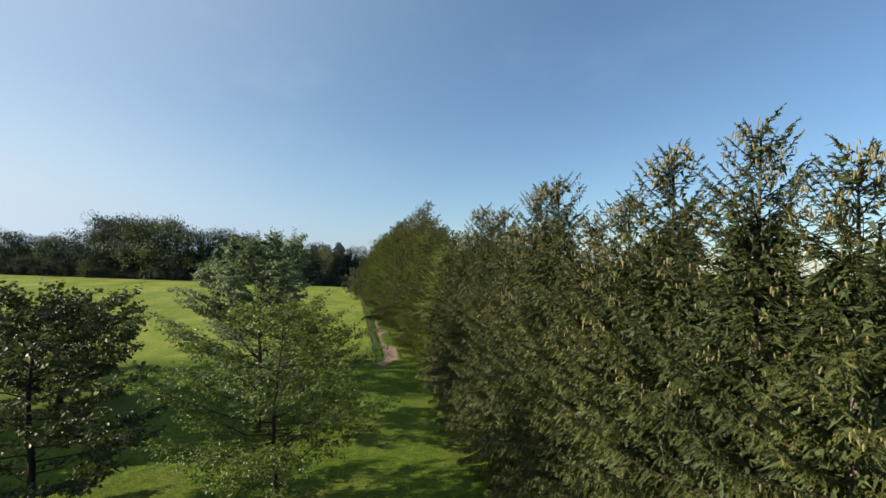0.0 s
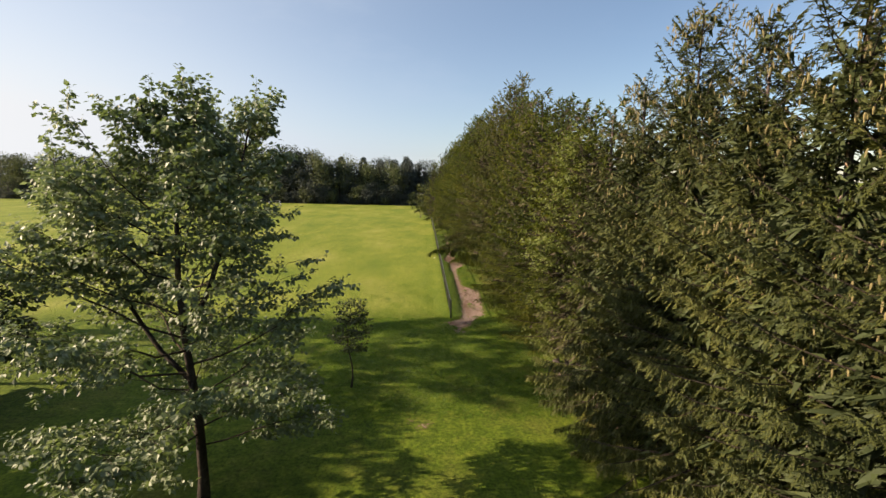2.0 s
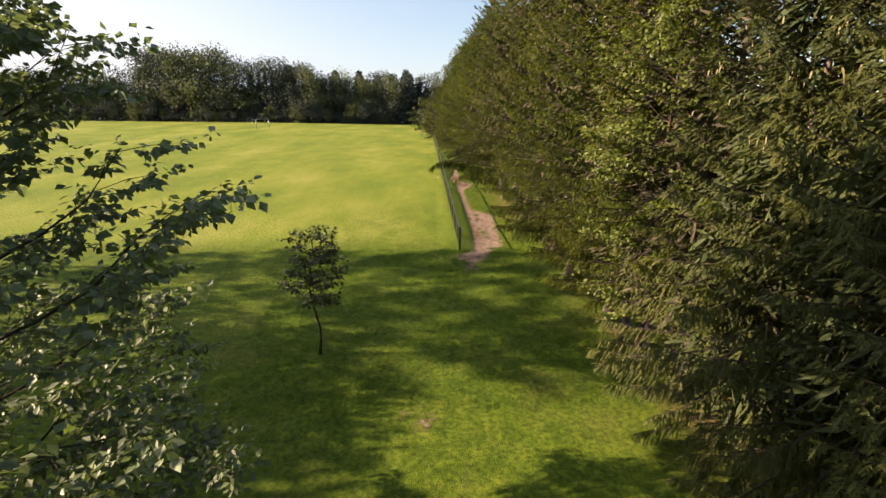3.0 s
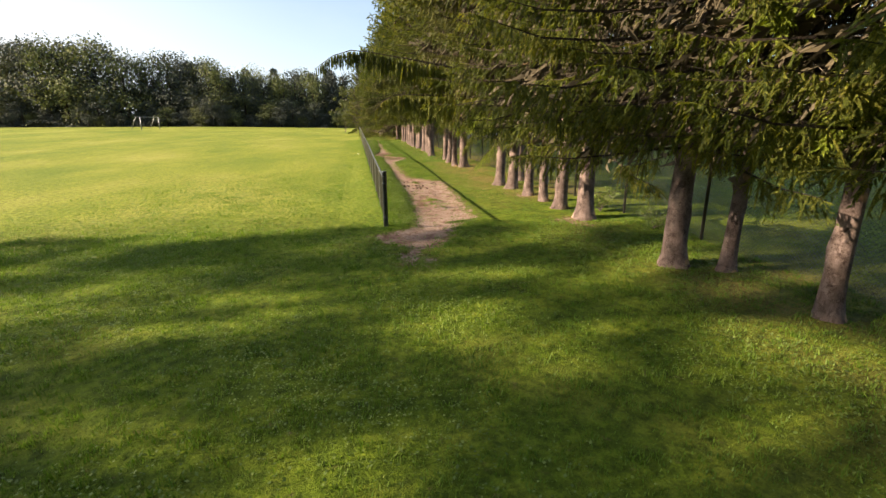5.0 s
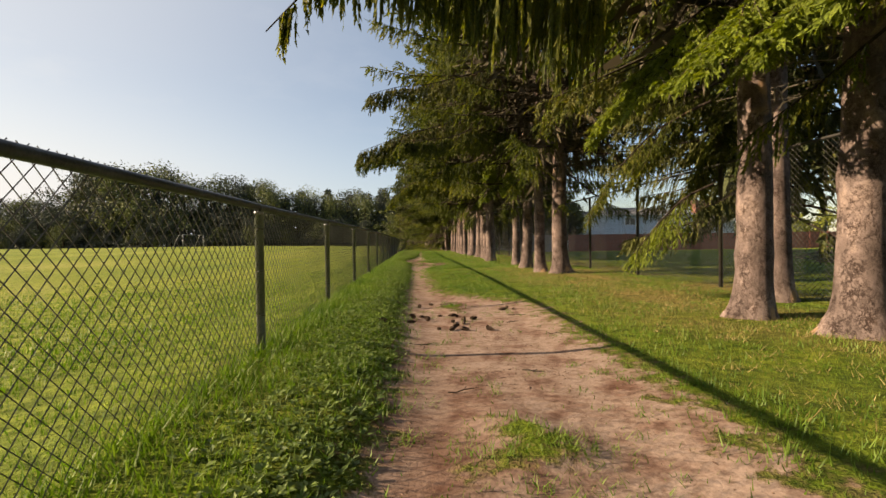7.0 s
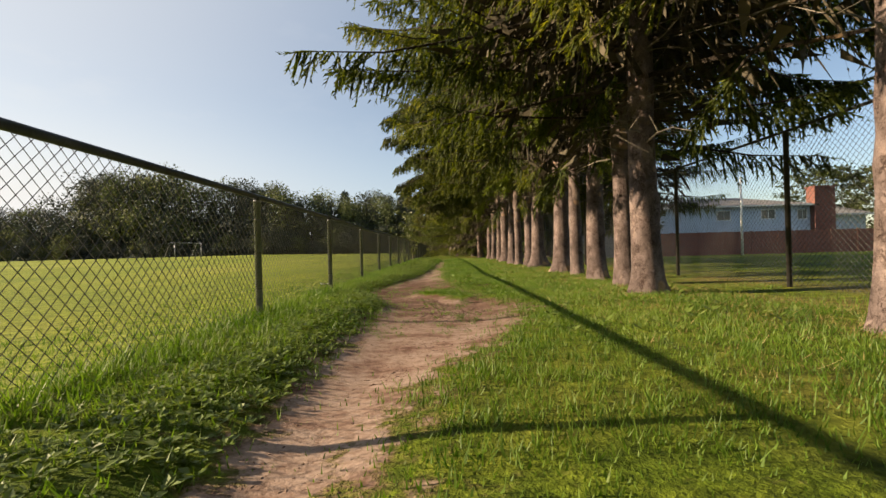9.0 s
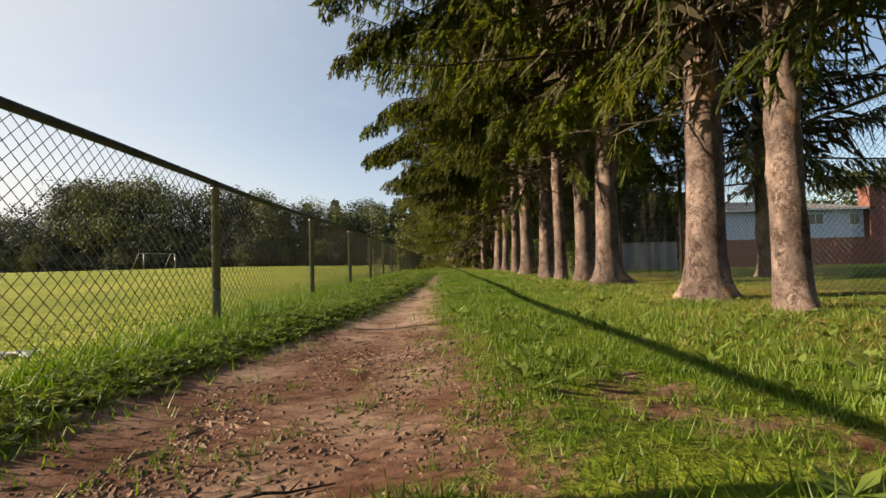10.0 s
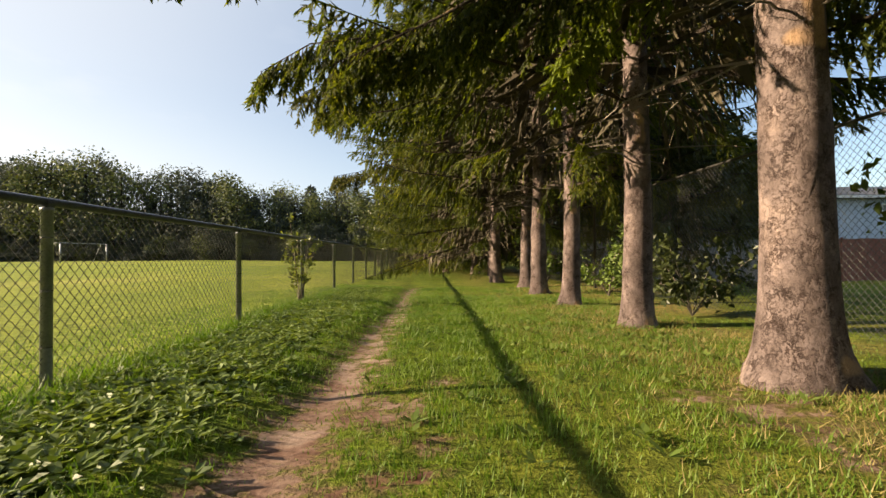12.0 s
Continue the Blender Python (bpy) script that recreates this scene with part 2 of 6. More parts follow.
WIRE = surface("fence_wire", (0.05, 0.05, 0.048), (0.12, 0.12, 0.115), 5, 0.5, 0.1, 60, None, 0.5)
BLACK_PAINT = surface("black_painted_steel", (0.012, 0.012, 0.012), (0.04, 0.036, 0.034), 6, 0.6, 0.15, 60)
WHITE_PAINT = surface("white_paint", (0.68, 0.68, 0.66), (0.82, 0.82, 0.8), 4, 0.5, 0.1, 40)
SIDING = surface("pale_blue_siding", (0.44, 0.54, 0.66), (0.51, 0.61, 0.73), 1.5, 0.6, 0.1, 20)
ROOF = surface("grey_shingles", (0.1, 0.1, 0.105), (0.19, 0.185, 0.18), 3, 0.9, 0.4, 14)
BRICK = surface("red_brick", (0.12, 0.048, 0.04), (0.2, 0.085, 0.068), 6, 0.9, 0.4, 18)
REDWOOD = surface("red_stained_wood", (0.17, 0.06, 0.045), (0.27, 0.11, 0.08), 3, 0.8, 0.3, 25, (1, 1, 0.2))
GREYWOOD = surface("weathered_grey_wood", (0.16, 0.15, 0.145), (0.27, 0.255, 0.245), 3, 0.85, 0.3, 25, (1, 1, 0.2))
GLASS_DARK = surface("window_glass", (0.03, 0.035, 0.04), (0.05, 0.055, 0.06), 2, 0.08, 0.0, 10)


def bark_material(name, low, high, lit):
    """Flaky bark: broad tone patches, curled scales with dark gaps between, pale scars."""
    m, n, l, p = node_material(name)
    tc = n.new("ShaderNodeTexCoord").outputs["Object"]
    warp = noise_node(n, l, 9, 5, 0.7, tc)
    add = n.new("ShaderNodeVectorMath")
    add.operation = "MULTIPLY_ADD"
    add.inputs[1].default_value = (0.34, 0.34, 0.34)
    l.new(warp.outputs["Color"], add.inputs[0])
    l.new(tc, add.inputs[2])
    mp = n.new("ShaderNodeMapping")
    mp.inputs["Scale"].default_value = (1, 1, 0.55)
    l.new(add.outputs[0], mp.inputs["Vector"])
    vor = n.new("ShaderNodeTexVoronoi")
    vor.feature = "DISTANCE_TO_EDGE"
    vor.inputs["Scale"].default_value = 19
    l.new(mp.outputs[0], vor.inputs["Vector"])
    cell = n.new("ShaderNodeTexVoronoi")
    cell.inputs["Scale"].default_value = 19
    l.new(mp.outputs[0], cell.inputs["Vector"])
    big = noise_node(n, l, 3.0, 4, 0.6, tc, (1, 1, 0.6))
    fine = noise_node(n, l, 80, 4, 0.65, tc)
    rough = noise_node(n, l, 9, 4, 0.65, tc, (1, 1, 0.7))
    r = ramp(n, [(0.3, low), (0.52, high), (0.72, lit)])
    l.new(big.outputs[0], r.inputs[0])
    # gaps open only where the bark is rough
    gap = n.new("ShaderNodeMath")
    gap.operation = "MULTIPLY_ADD"
    gap.inputs[1].default_value = -0.6
    l.new(rough.outputs[0], gap.inputs[0])
    wide = n.new("ShaderNodeMath")
    wide.operation = "ADD"
    wide.inputs[1].default_value = 0.37
    l.new(vor.outputs["Distance"], wide.inputs[0])
    l.new(wide.outputs[0], gap.inputs[2])
    crack = ramp(n, [(0.0, (0.25, 0.19, 0.17)), (0.08, (0.65, 0.6, 0.58)), (0.2, (1.05, 1.04, 1.04))])
    l.new(gap.outputs[0], crack.inputs[0])
    c1 = mix_color(n, l, r.outputs[0], crack.outputs[0], 0.9, "MULTIPLY")
    plate = ramp(n, [(0.1, (0.72, 0.68, 0.66)), (0.9, (1.2, 1.18, 1.18))])
    l.new(cell.outputs["Color"], plate.inputs[0])
    c1 = mix_color(n, l, c1, plate.outputs[0], 0.7, "MULTIPLY")
    scar = noise_node(n, l, 2.6, 1, 0.4, tc, (1, 1, 0.8))
    sr = ramp(n, [(0.645, (0, 0, 0)), (0.68, (0.85, 0.85, 0.85))])
    l.new(scar.outputs[0], sr.inputs[0])
    c1 = mix_color(n, l, c1, tuple(min(0.5, c * k) for c, k in zip(lit, (1.35, 1.1, 0.75))), sr.outputs[0])
    r2 = ramp(n, [(0.3, (0.72, 0.72, 0.72)), (0.7, (1.15, 1.12, 1.1))])
    l.new(fine.outputs[0], r2.inputs[0])
    l.new(mix_color(n, l, c1, r2.outputs[0], 0.8, "MULTIPLY"), p.inputs["Base Color"])
    p.inputs["Roughness"].default_value = 0.95
    p.inputs["Specular IOR Level"].default_value = 0.15
    level = ramp(n, [(0.0, (0, 0, 0)), (0.14, (0.8, 0.8, 0.8)), (0.4, (1, 1, 1))])
    l.new(gap.outputs[0], level.inputs[0])
    h = n.new("ShaderNodeMath")
    h.operation = "MULTIPLY_ADD"
    h.inputs[1].default_value = 0.3
    l.new(fine.outputs[0], h.inputs[0])
    l.new(level.outputs[0], h.inputs[2])
    bp = n.new("ShaderNodeBump")
    bp.inputs["Strength"].default_value, bp.inputs["Distance"].default_value = 0.9, 0.012
    l.new(h.outputs[0], bp.inputs["Height"])
    l.new(bp.outputs[0], p.inputs["Normal"])
    return m


BARK = bark_material("spruce_bark", (0.075, 0.06, 0.058), (0.155, 0.125, 0.122), (0.3, 0.24, 0.22))
BARK_DARK = bark_material("dark_bark", (0.024, 0.0198, 0.0168), (0.048, 0.0396, 0.033), (0.078, 0.066, 0.057))


def ground_material():
    """Turf with mown streaks and dry patches; bare earth where the worn attribute says."""
    m, n, l, p = node_material("turf_and_earth")
    geo = n.new("ShaderNodeNewGeometry")
    pos = geo.outputs["Position"]
    worn = n.new("ShaderNodeAttribute")
    worn.attribute_name = "worn"
    field = n.new("ShaderNodeAttribute")
    field.attribute_name = "field"
    # turf
    big = noise_node(n, l, 0.3, 5, 0.65, pos)
    mid = noise_node(n, l, 1.7, 5, 0.65, pos)
    fine = noise_node(n, l, 38, 4, 0.7, pos)
    streak = noise_node(n, l, 0.3, 5, 0.65, pos, (0.5, 0.22, 1))
    turf = ramp(n, [(0.3, (0.0493, 0.0827, 0.0095)), (0.5, (0.0897, 0.1323, 0.0136)), (0.7, (0.1512, 0.1836, 0.0252))])
    l.new(mid.outputs[0], turf.inputs[0])
    dry = ramp(n, [(0.5, (0, 0, 0)), (0.7, (0.6, 0.6, 0.6))])
    l.new(big.outputs[0], dry.inputs[0])
    c = mix_color(n, l, turf.outputs[0], (0.156, 0.1482, 0.039), dry.outputs[0])
    litter = n.new("ShaderNodeAttribute")
    litter.attribute_name = "litter"
    c = mix_color(n, l, c, (0.2, 0.145, 0.065), litter.outputs["Fac"])
    fld = ramp(n, [(0.36, (0.1333, 0.1826, 0.0296)), (0.52, (0.2027, 0.2354, 0.042)), (0.68, (0.2881, 0.2883, 0.0814))])
    l.new(streak.outputs[0], fld.inputs[0])
    c = mix_color(n, l, c, fld.outputs[0], field.outputs["Fac"])
    tuft = noise_node(n, l, 7, 4, 0.7, pos)
    tg = ramp(n, [(0.34, (0.3, 0.38, 0.28)), (0.6, (1.28, 1.25, 1.12))])
    l.new(tuft.outputs[0], tg.inputs[0])
    c = mix_color(n, l, c, tg.outputs[0], 0.8, "MULTIPLY")
    g = ramp(n, [(0.3, (0.6, 0.62, 0.55)), (0.7, (1.2, 1.2, 1.15))])
    l.new(fine.outputs[0], g.inputs[0])
    c = mix_color(n, l, c, g.outputs[0], 1.0, "MULTIPLY")
    # earth
    e1 = noise_node(n, l, 3.2, 5, 0.65, pos)
    e2 = noise_node(n, l, 55, 5, 0.7, pos)
    earth = ramp(n, [(0.32, (0.1215, 0.0679, 0.0509)), (0.42, (0.2071, 0.1393, 0.1134)), (0.5, (0.2643, 0.1964, 0.1642)), (0.7, (0.3071, 0.2392, 0.2073))])
    l.new(e1.outputs[0], earth.inputs[0])
    e3 = noise_node(n, l, 13, 5, 0.7, pos)
    eb = ramp(n, [(0.36, (0.55, 0.48, 0.45)), (0.5, (0.95, 0.94, 0.93)), (0.65, (1.12, 1.12, 1.12))])
    l.new(e3.outputs[0], eb.inputs[0])
    eg = ramp(n, [(0.3, (0.7, 0.66, 0.64)), (0.6, (1.06, 1.05, 1.04))])
    l.new(e2.outputs[0], eg.inputs[0])
    ec = mix_color(n, l, earth.outputs[0], eg.outputs[0], 0.8, "MULTIPLY")
    ec = mix_color(n, l, ec, eb.outputs[0], 0.8, "MULTIPLY")
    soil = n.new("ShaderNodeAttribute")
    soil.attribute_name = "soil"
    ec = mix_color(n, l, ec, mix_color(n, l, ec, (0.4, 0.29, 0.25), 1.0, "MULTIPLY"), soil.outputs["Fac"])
    # ragged border
    edge = noise_node(n, l, 5.5, 5, 0.7, pos)
    sm = n.new("ShaderNodeMath")
    sm.operation = "MULTIPLY_ADD"
    sm.inputs[1].default_value, sm.inputs[2].default_value = 1.9, -0.95
    l.new(edge.outputs[0], sm.inputs[0])
    ad = n.new("ShaderNodeMath")
    l.new(sm.outputs[0], ad.inputs[0])
    l.new(worn.outputs["Fac"], ad.inputs[1])
    mask = ramp(n, [(0.42, (0, 0, 0)), (0.6, (1, 1, 1))])
    l.new(ad.outputs[0], mask.inputs[0])
    thin = ramp(n, [(0.2, (0, 0, 0)), (0.5, (0.85, 0.85, 0.85))])
    l.new(ad.outputs[0], thin.inputs[0])
    straw = ramp(n, [(0.35, (0.07, 0.05, 0.026)), (0.6, (0.17, 0.125, 0.062))])
    l.new(fine.outputs[0], straw.inputs[0])
    c = mix_color(n, l, c, straw.outputs[0], thin.outputs[0])
    l.new(mix_color(n, l, c, ec, mask.outputs[0]), p.inputs["Base Color"])
    p.inputs["Roughness"].default_value = 0.9
    p.inputs["Specular IOR Level"].default_value = 0.1
    bp = n.new("ShaderNodeBump")
    bp.inputs["Distance"].default_value = 0.05
    rel = n.new("ShaderNodeMapRange")
    rel.inputs[3].default_value, rel.inputs[4].default_value = 0.8, 0.22
    l.new(mask.outputs[0], rel.inputs[0])
    l.new(rel.outputs[0], bp.inputs["Strength"])
    hs = n.new("ShaderNodeMath")
    l.new(tuft.outputs[0], hs.inputs[0])
    l.new(fine.outputs[0], hs.inputs[1])
    l.new(hs.outputs[0], bp.inputs["Height"])
    l.new(bp.outputs[0], p.inputs["Normal"])
    return m


TURF = ground_material()

# ---- ground ----
# the worn track: y, left edge, right edge
TRACK = [(-1.6, 0.5, 0.9), (-1.1, -0.1, 1.2), (-0.5, -0.4, 1.4), (0.3, 0.72, 1.75), (1.3, 0.9, 2.5), (2.6, 0.95, 2.6), (5, 1.1, 2.75), (7, 1.12, 2.85),
         (9, 1.12, 2.95), (10, 1.12, 2.2), (10.8, 1.1, 1.6), (17, 1.2, 1.5), (19, 1.1, 1.7), (21, 1.1, 2.6), (22.4, 1.15, 2.75), (24.5, 0.55, 2.1),
         (26, 0.72, 2.0), (28.4, 1.18, 1.8), (31, 1.36, 1.84), (33, 1.4, 1.72), (34.6, 1.6, 1.86), (35.4, 1.5, 1.86), (37, 1.52, 1.92), (39, 1.6, 1.97), (41, 1.72, 1.93), (44, 1.82, 1.98), (50, 1.95, 2.02)]
TY = np.array([r[0] for r in TRACK])
TL = np.array([r[1] for r in TRACK])
TR = np.array([r[2] for r in TRACK])
# thin spots beside the track: x, y, reach
BALD = [(2.5, 22.3, 0.55), (2.35, 33.2, 0.44), (2.3, 32.4, 0.2), (2.25, 35.6, 0.22), (2.2, 37.0, 0.18), (2.3, 39.4, 0.35), (2.2, 38.3, 0.36), (2.75, 24.9, 0.34), (1.85, 3.1, -0.06), (1.65, 4.2, -0.1), (1.75, 8.85, -0.1), (2.0, 24.0, -0.3), (-2.2, -14.4, 0.3), (0.5, -2.1, 0.4), (0.65, -2.8, 0.3), (0.2, -2.5, 0.25), (5.0, 0.3, 0.5), (5.0, 4.6, 0.4), (4.4, 39.2, 0.5), (5.2, -9.4, 0.5)]


def worn_at(x, y):
    l, r = np.interp(y, TY, TL), np.interp(y, TY, TR)
    d = np.minimum(x - l, (r - x) * 0.7)
    d = np.where((y < TY[0]) | (y > TY[-1]), -1.0, d)
    w = np.clip(0.5 + d / 0.55, 0, 1)
    wx = x + 0.16 * np.sin(y * 5.3) + 0.09 * np.sin(y * 11.7 + x * 6)
    wy = y + 0.22 * np.sin(x * 6.1 + 1) + 0.1 * np.sin(x * 13 + y * 4)
    for bx, by, br in BALD:
        q = np.hypot(wx - bx, (wy - by) * 0.6)
        if br > 0:
            w = np.maximum(w, np.clip(0.62 * (1.25 - q / br), 0, 1))
        else:
            w = np.minimum(w, np.clip(0.2 + (q + br) / 0.3, 0, 1))
    return w


def lift(x, y):
    """Height of the ground: a faint roll, sunk along the track, falling towards the houses."""
    z = 0.015 * np.sin(x * 1.7 + 0.3 * y) * np.sin(y * 0.9) * np.clip(8 - abs(x - 2), 0, 1)
    z = z - 0.065 * np.clip(worn_at(x, y) * 1.2 - 0.2, 0, 1)
    bank = np.clip((np.interp(y, TY, TL) - x - 0.02) / 0.35, 0, 1) * np.clip((x + 1.0) / 0.9, 0, 1) * np.clip((y - 0.8) / 2, 0, 1) * np.clip((60 - y) / 8, 0, 1)
    z = z + 0.055 * bank * bank * (3 - 2 * bank)
    rise = np.clip((x - 9) / 8, 0, 1) * np.clip((y - 36) / 18, 0, 1)
    far_side = np.clip((-x - 4) / 36, 0, 1) * np.clip((y - 10) / 100, 0, 1)
    return z - 0.5 * rise + 0.6 * far_side


def build_ground():
    xs = np.concatenate([-np.geomspace(1500, 8.5, 34), np.arange(-8, -0.6, 0.5), np.arange(-0.6, 3.6, 0.14), np.arange(3.6, 9, 0.35), np.geomspace(9, 1500, 36)])
    ys = np.concatenate([-np.geomspace(600, 16, 40), np.arange(-15.5, -2.2, 0.5), np.arange(-2.2, 51, 0.16), np.geomspace(51, 2500, 50)])
    X, Y = np.meshgrid(xs, ys, indexing="ij")
    Z = lift(X, Y)
    v = np.stack([X, Y, Z], -1).reshape(-1, 3)
    nx, ny = len(xs), len(ys)
    i, j = np.meshgrid(np.arange(nx - 1), np.arange(ny - 1), indexing="ij")
    f = np.stack([i * ny + j, (i + 1) * ny + j, (i + 1) * ny + j + 1, i * ny + j + 1], -1).reshape(-1, 4)
    me = mesh_of("ground", v, f, TURF, True)
    a = me.attributes.new("worn", "FLOAT", "POINT")
    a.data.foreach_set("value", worn_at(X, Y).reshape(-1).astype(np.float32))
    b = me.attributes.new("field", "FLOAT", "POINT")
    fld = np.clip((0.3 - X) / 0.8, 0, 1) * np.clip((Y - 0.5) / 3, 0, 1)
    fld = np.maximum(fld, 0.8 * np.clip((X - 9) / 4, 0, 1) * np.clip((Y - 48) / 3, 0, 1))
    b.data.foreach_set("value", fld.reshape(-1).astype(np.float32))
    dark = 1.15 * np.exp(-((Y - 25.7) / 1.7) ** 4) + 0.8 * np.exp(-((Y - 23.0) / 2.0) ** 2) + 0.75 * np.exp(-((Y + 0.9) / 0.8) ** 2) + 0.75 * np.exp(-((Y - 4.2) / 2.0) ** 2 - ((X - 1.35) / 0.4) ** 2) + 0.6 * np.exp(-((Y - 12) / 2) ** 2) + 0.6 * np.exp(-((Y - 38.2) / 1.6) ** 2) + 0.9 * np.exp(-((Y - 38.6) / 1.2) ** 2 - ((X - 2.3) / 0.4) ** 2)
    fall = np.clip((X - 2.9) / 2.2, 0, 1) * np.clip((9 - X) / 2, 0, 1) * np.clip((Y - 2) / 3, 0, 1)
    fall = fall + np.clip((X - 3.8) / 1.6, 0, 1) * np.clip((9 - X) / 2, 0, 1) * np.clip((-3 - Y) / 2, 0, 1) * np.clip((Y + 18) / 3, 0, 1)
    fall = fall * np.clip(0.5 + 0.6 * np.sin(X * 2.1 + np.sin(Y * 0.9)) * np.sin(Y * 1.3 + X), 0, 0.85)
    e = me.attributes.new("litter", "FLOAT", "POINT")
    e.data.foreach_set("value", fall.reshape(-1).astype(np.float32))
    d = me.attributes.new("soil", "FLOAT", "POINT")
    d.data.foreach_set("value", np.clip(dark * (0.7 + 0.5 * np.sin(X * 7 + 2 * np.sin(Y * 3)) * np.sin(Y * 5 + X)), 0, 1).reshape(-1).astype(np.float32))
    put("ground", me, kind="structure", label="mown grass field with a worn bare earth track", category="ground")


build_ground()


# ---- grass ----
def blades(name, cx, cy, height, width, label, mat=None, lean=0.5, seed=3):
    r = np.random.default_rng(seed)
    n = len(cx)
    a = r.uniform(0, 2 * np.pi, n)
    b = a + r.normal(0, 0.8, n) + np.pi / 2
    h = height * r.uniform(0.5, 1.25, n)
    base = np.stack([cx, cy, lift(cx, cy) - 0.004], -1)
    side = np.stack([np.cos(a), np.sin(a), np.zeros(n)], -1) * (width * r.uniform(0.7, 1.3, n))[:, None] / 2
    tip = base + np.stack([np.cos(b) * h * lean * r.uniform(0.2, 1.3, n), np.sin(b) * h * lean * r.uniform(0.2, 1.3, n), h], -1)
    v = np.stack([base - side, base + side, tip], 1).reshape(-1, 3)
    f = np.arange(3 * n).reshape(-1, 3)
    put(name, mesh_of(name, v, f, mat or BLADE), kind="stuff", label=label, category="grass")


def scatter(n, x0, x1, y0, y1, seed):
    r = np.random.default_rng(seed)
    return r.uniform(x0, x1, n), r.uniform(y0, y1, n), r


def build_grass():
    def keep(x, y, r, power=1.0):
        patch = 0.5 + 0.5 * np.sin(x * 5.1 + np.sin(y * 3.3)) * np.sin(y * 4.3 + np.sin(x * 2.7))
        return r.random(len(x)) > np.clip(worn_at(x, y) * 1.35 * power - 0.25 + 0.3 * (patch - 0.5), 0, 0.985)
    x, y, r = scatter(340000, -2.2, 6.8, 0, 50, 11)
    tx, ty, r = scatter(26000, -2.2, 6.8, 0, 50, 19)
    pick = r.integers(0, len(tx), 210000)
    spread = 0.028 + 0.03 * r.random(len(tx))
    x[:210000] = np.clip(tx[pick] + r.normal(0, 1, 210000) * spread[pick], -2.2, 6.8)
    y[:210000] = ty[pick] + r.normal(0, 1, 210000) * spread[pick]
    grow = np.concatenate([(0.75 + 0.75 * r.random(len(tx)) ** 2)[pick], np.full(130000, 0.75)])
    k = keep(x, y, r) & (r.random(len(x)) < np.clip((x + 2.2) / 1.6, 0, 1))
    k &= r.random(len(x)) > 0.5 * np.clip((x - 3.2) / 1.5, 0, 1)
    tall = 0.043 + 0.026 * np.sin(x * 2.3 + y) * np.sin(y * 1.7 - x)
    tall = tall + 0.03 * np.exp(-((x - 0.35) / 0.35) ** 2) * (y > 0.4)
    tall = np.where((x < -0.1) & (y > 0), 0.045, tall)
    tall = tall * grow
    blades("lawn_grass", x[k], y[k], tall[k], 0.0075, "short bright green lawn grass", seed=12)
    x, y, r = scatter(90000, -0.05, 1.15, 0.5, 50, 13)
    k = keep(x, y, r)
    k &= r.random(len(x)) < 0.35 + 0.65 * np.exp(-(x / 0.35) ** 2)
    blades("fence_grass", x[k], y[k], 0.055 + 0.05 * np.exp(-(x[k] / 0.25) ** 2), 0.009, "long green grass along the fence", lean=0.8, seed=14)
    x, y, r = scatter(150000, -8.5, 7, -14, 0.6, 15)
    tx, ty, r = scatter(7000, -8.5, 7, -14, 0.6, 17)
    pick = r.integers(0, len(tx), 100000)
    x[:100000], y[:100000] = tx[pick] + r.normal(0, 0.055, 100000), ty[pick] + r.normal(0, 0.055, 100000)
    tall = np.concatenate([(0.04 + 0.055 * r.random(len(tx)) ** 2)[pick], np.full(50000, 0.035)])
    k = keep(x, y, r)
    blades("clover_grass", x[k], y[k], tall[k], 0.013, "shaded lawn grass with clover", seed=16)


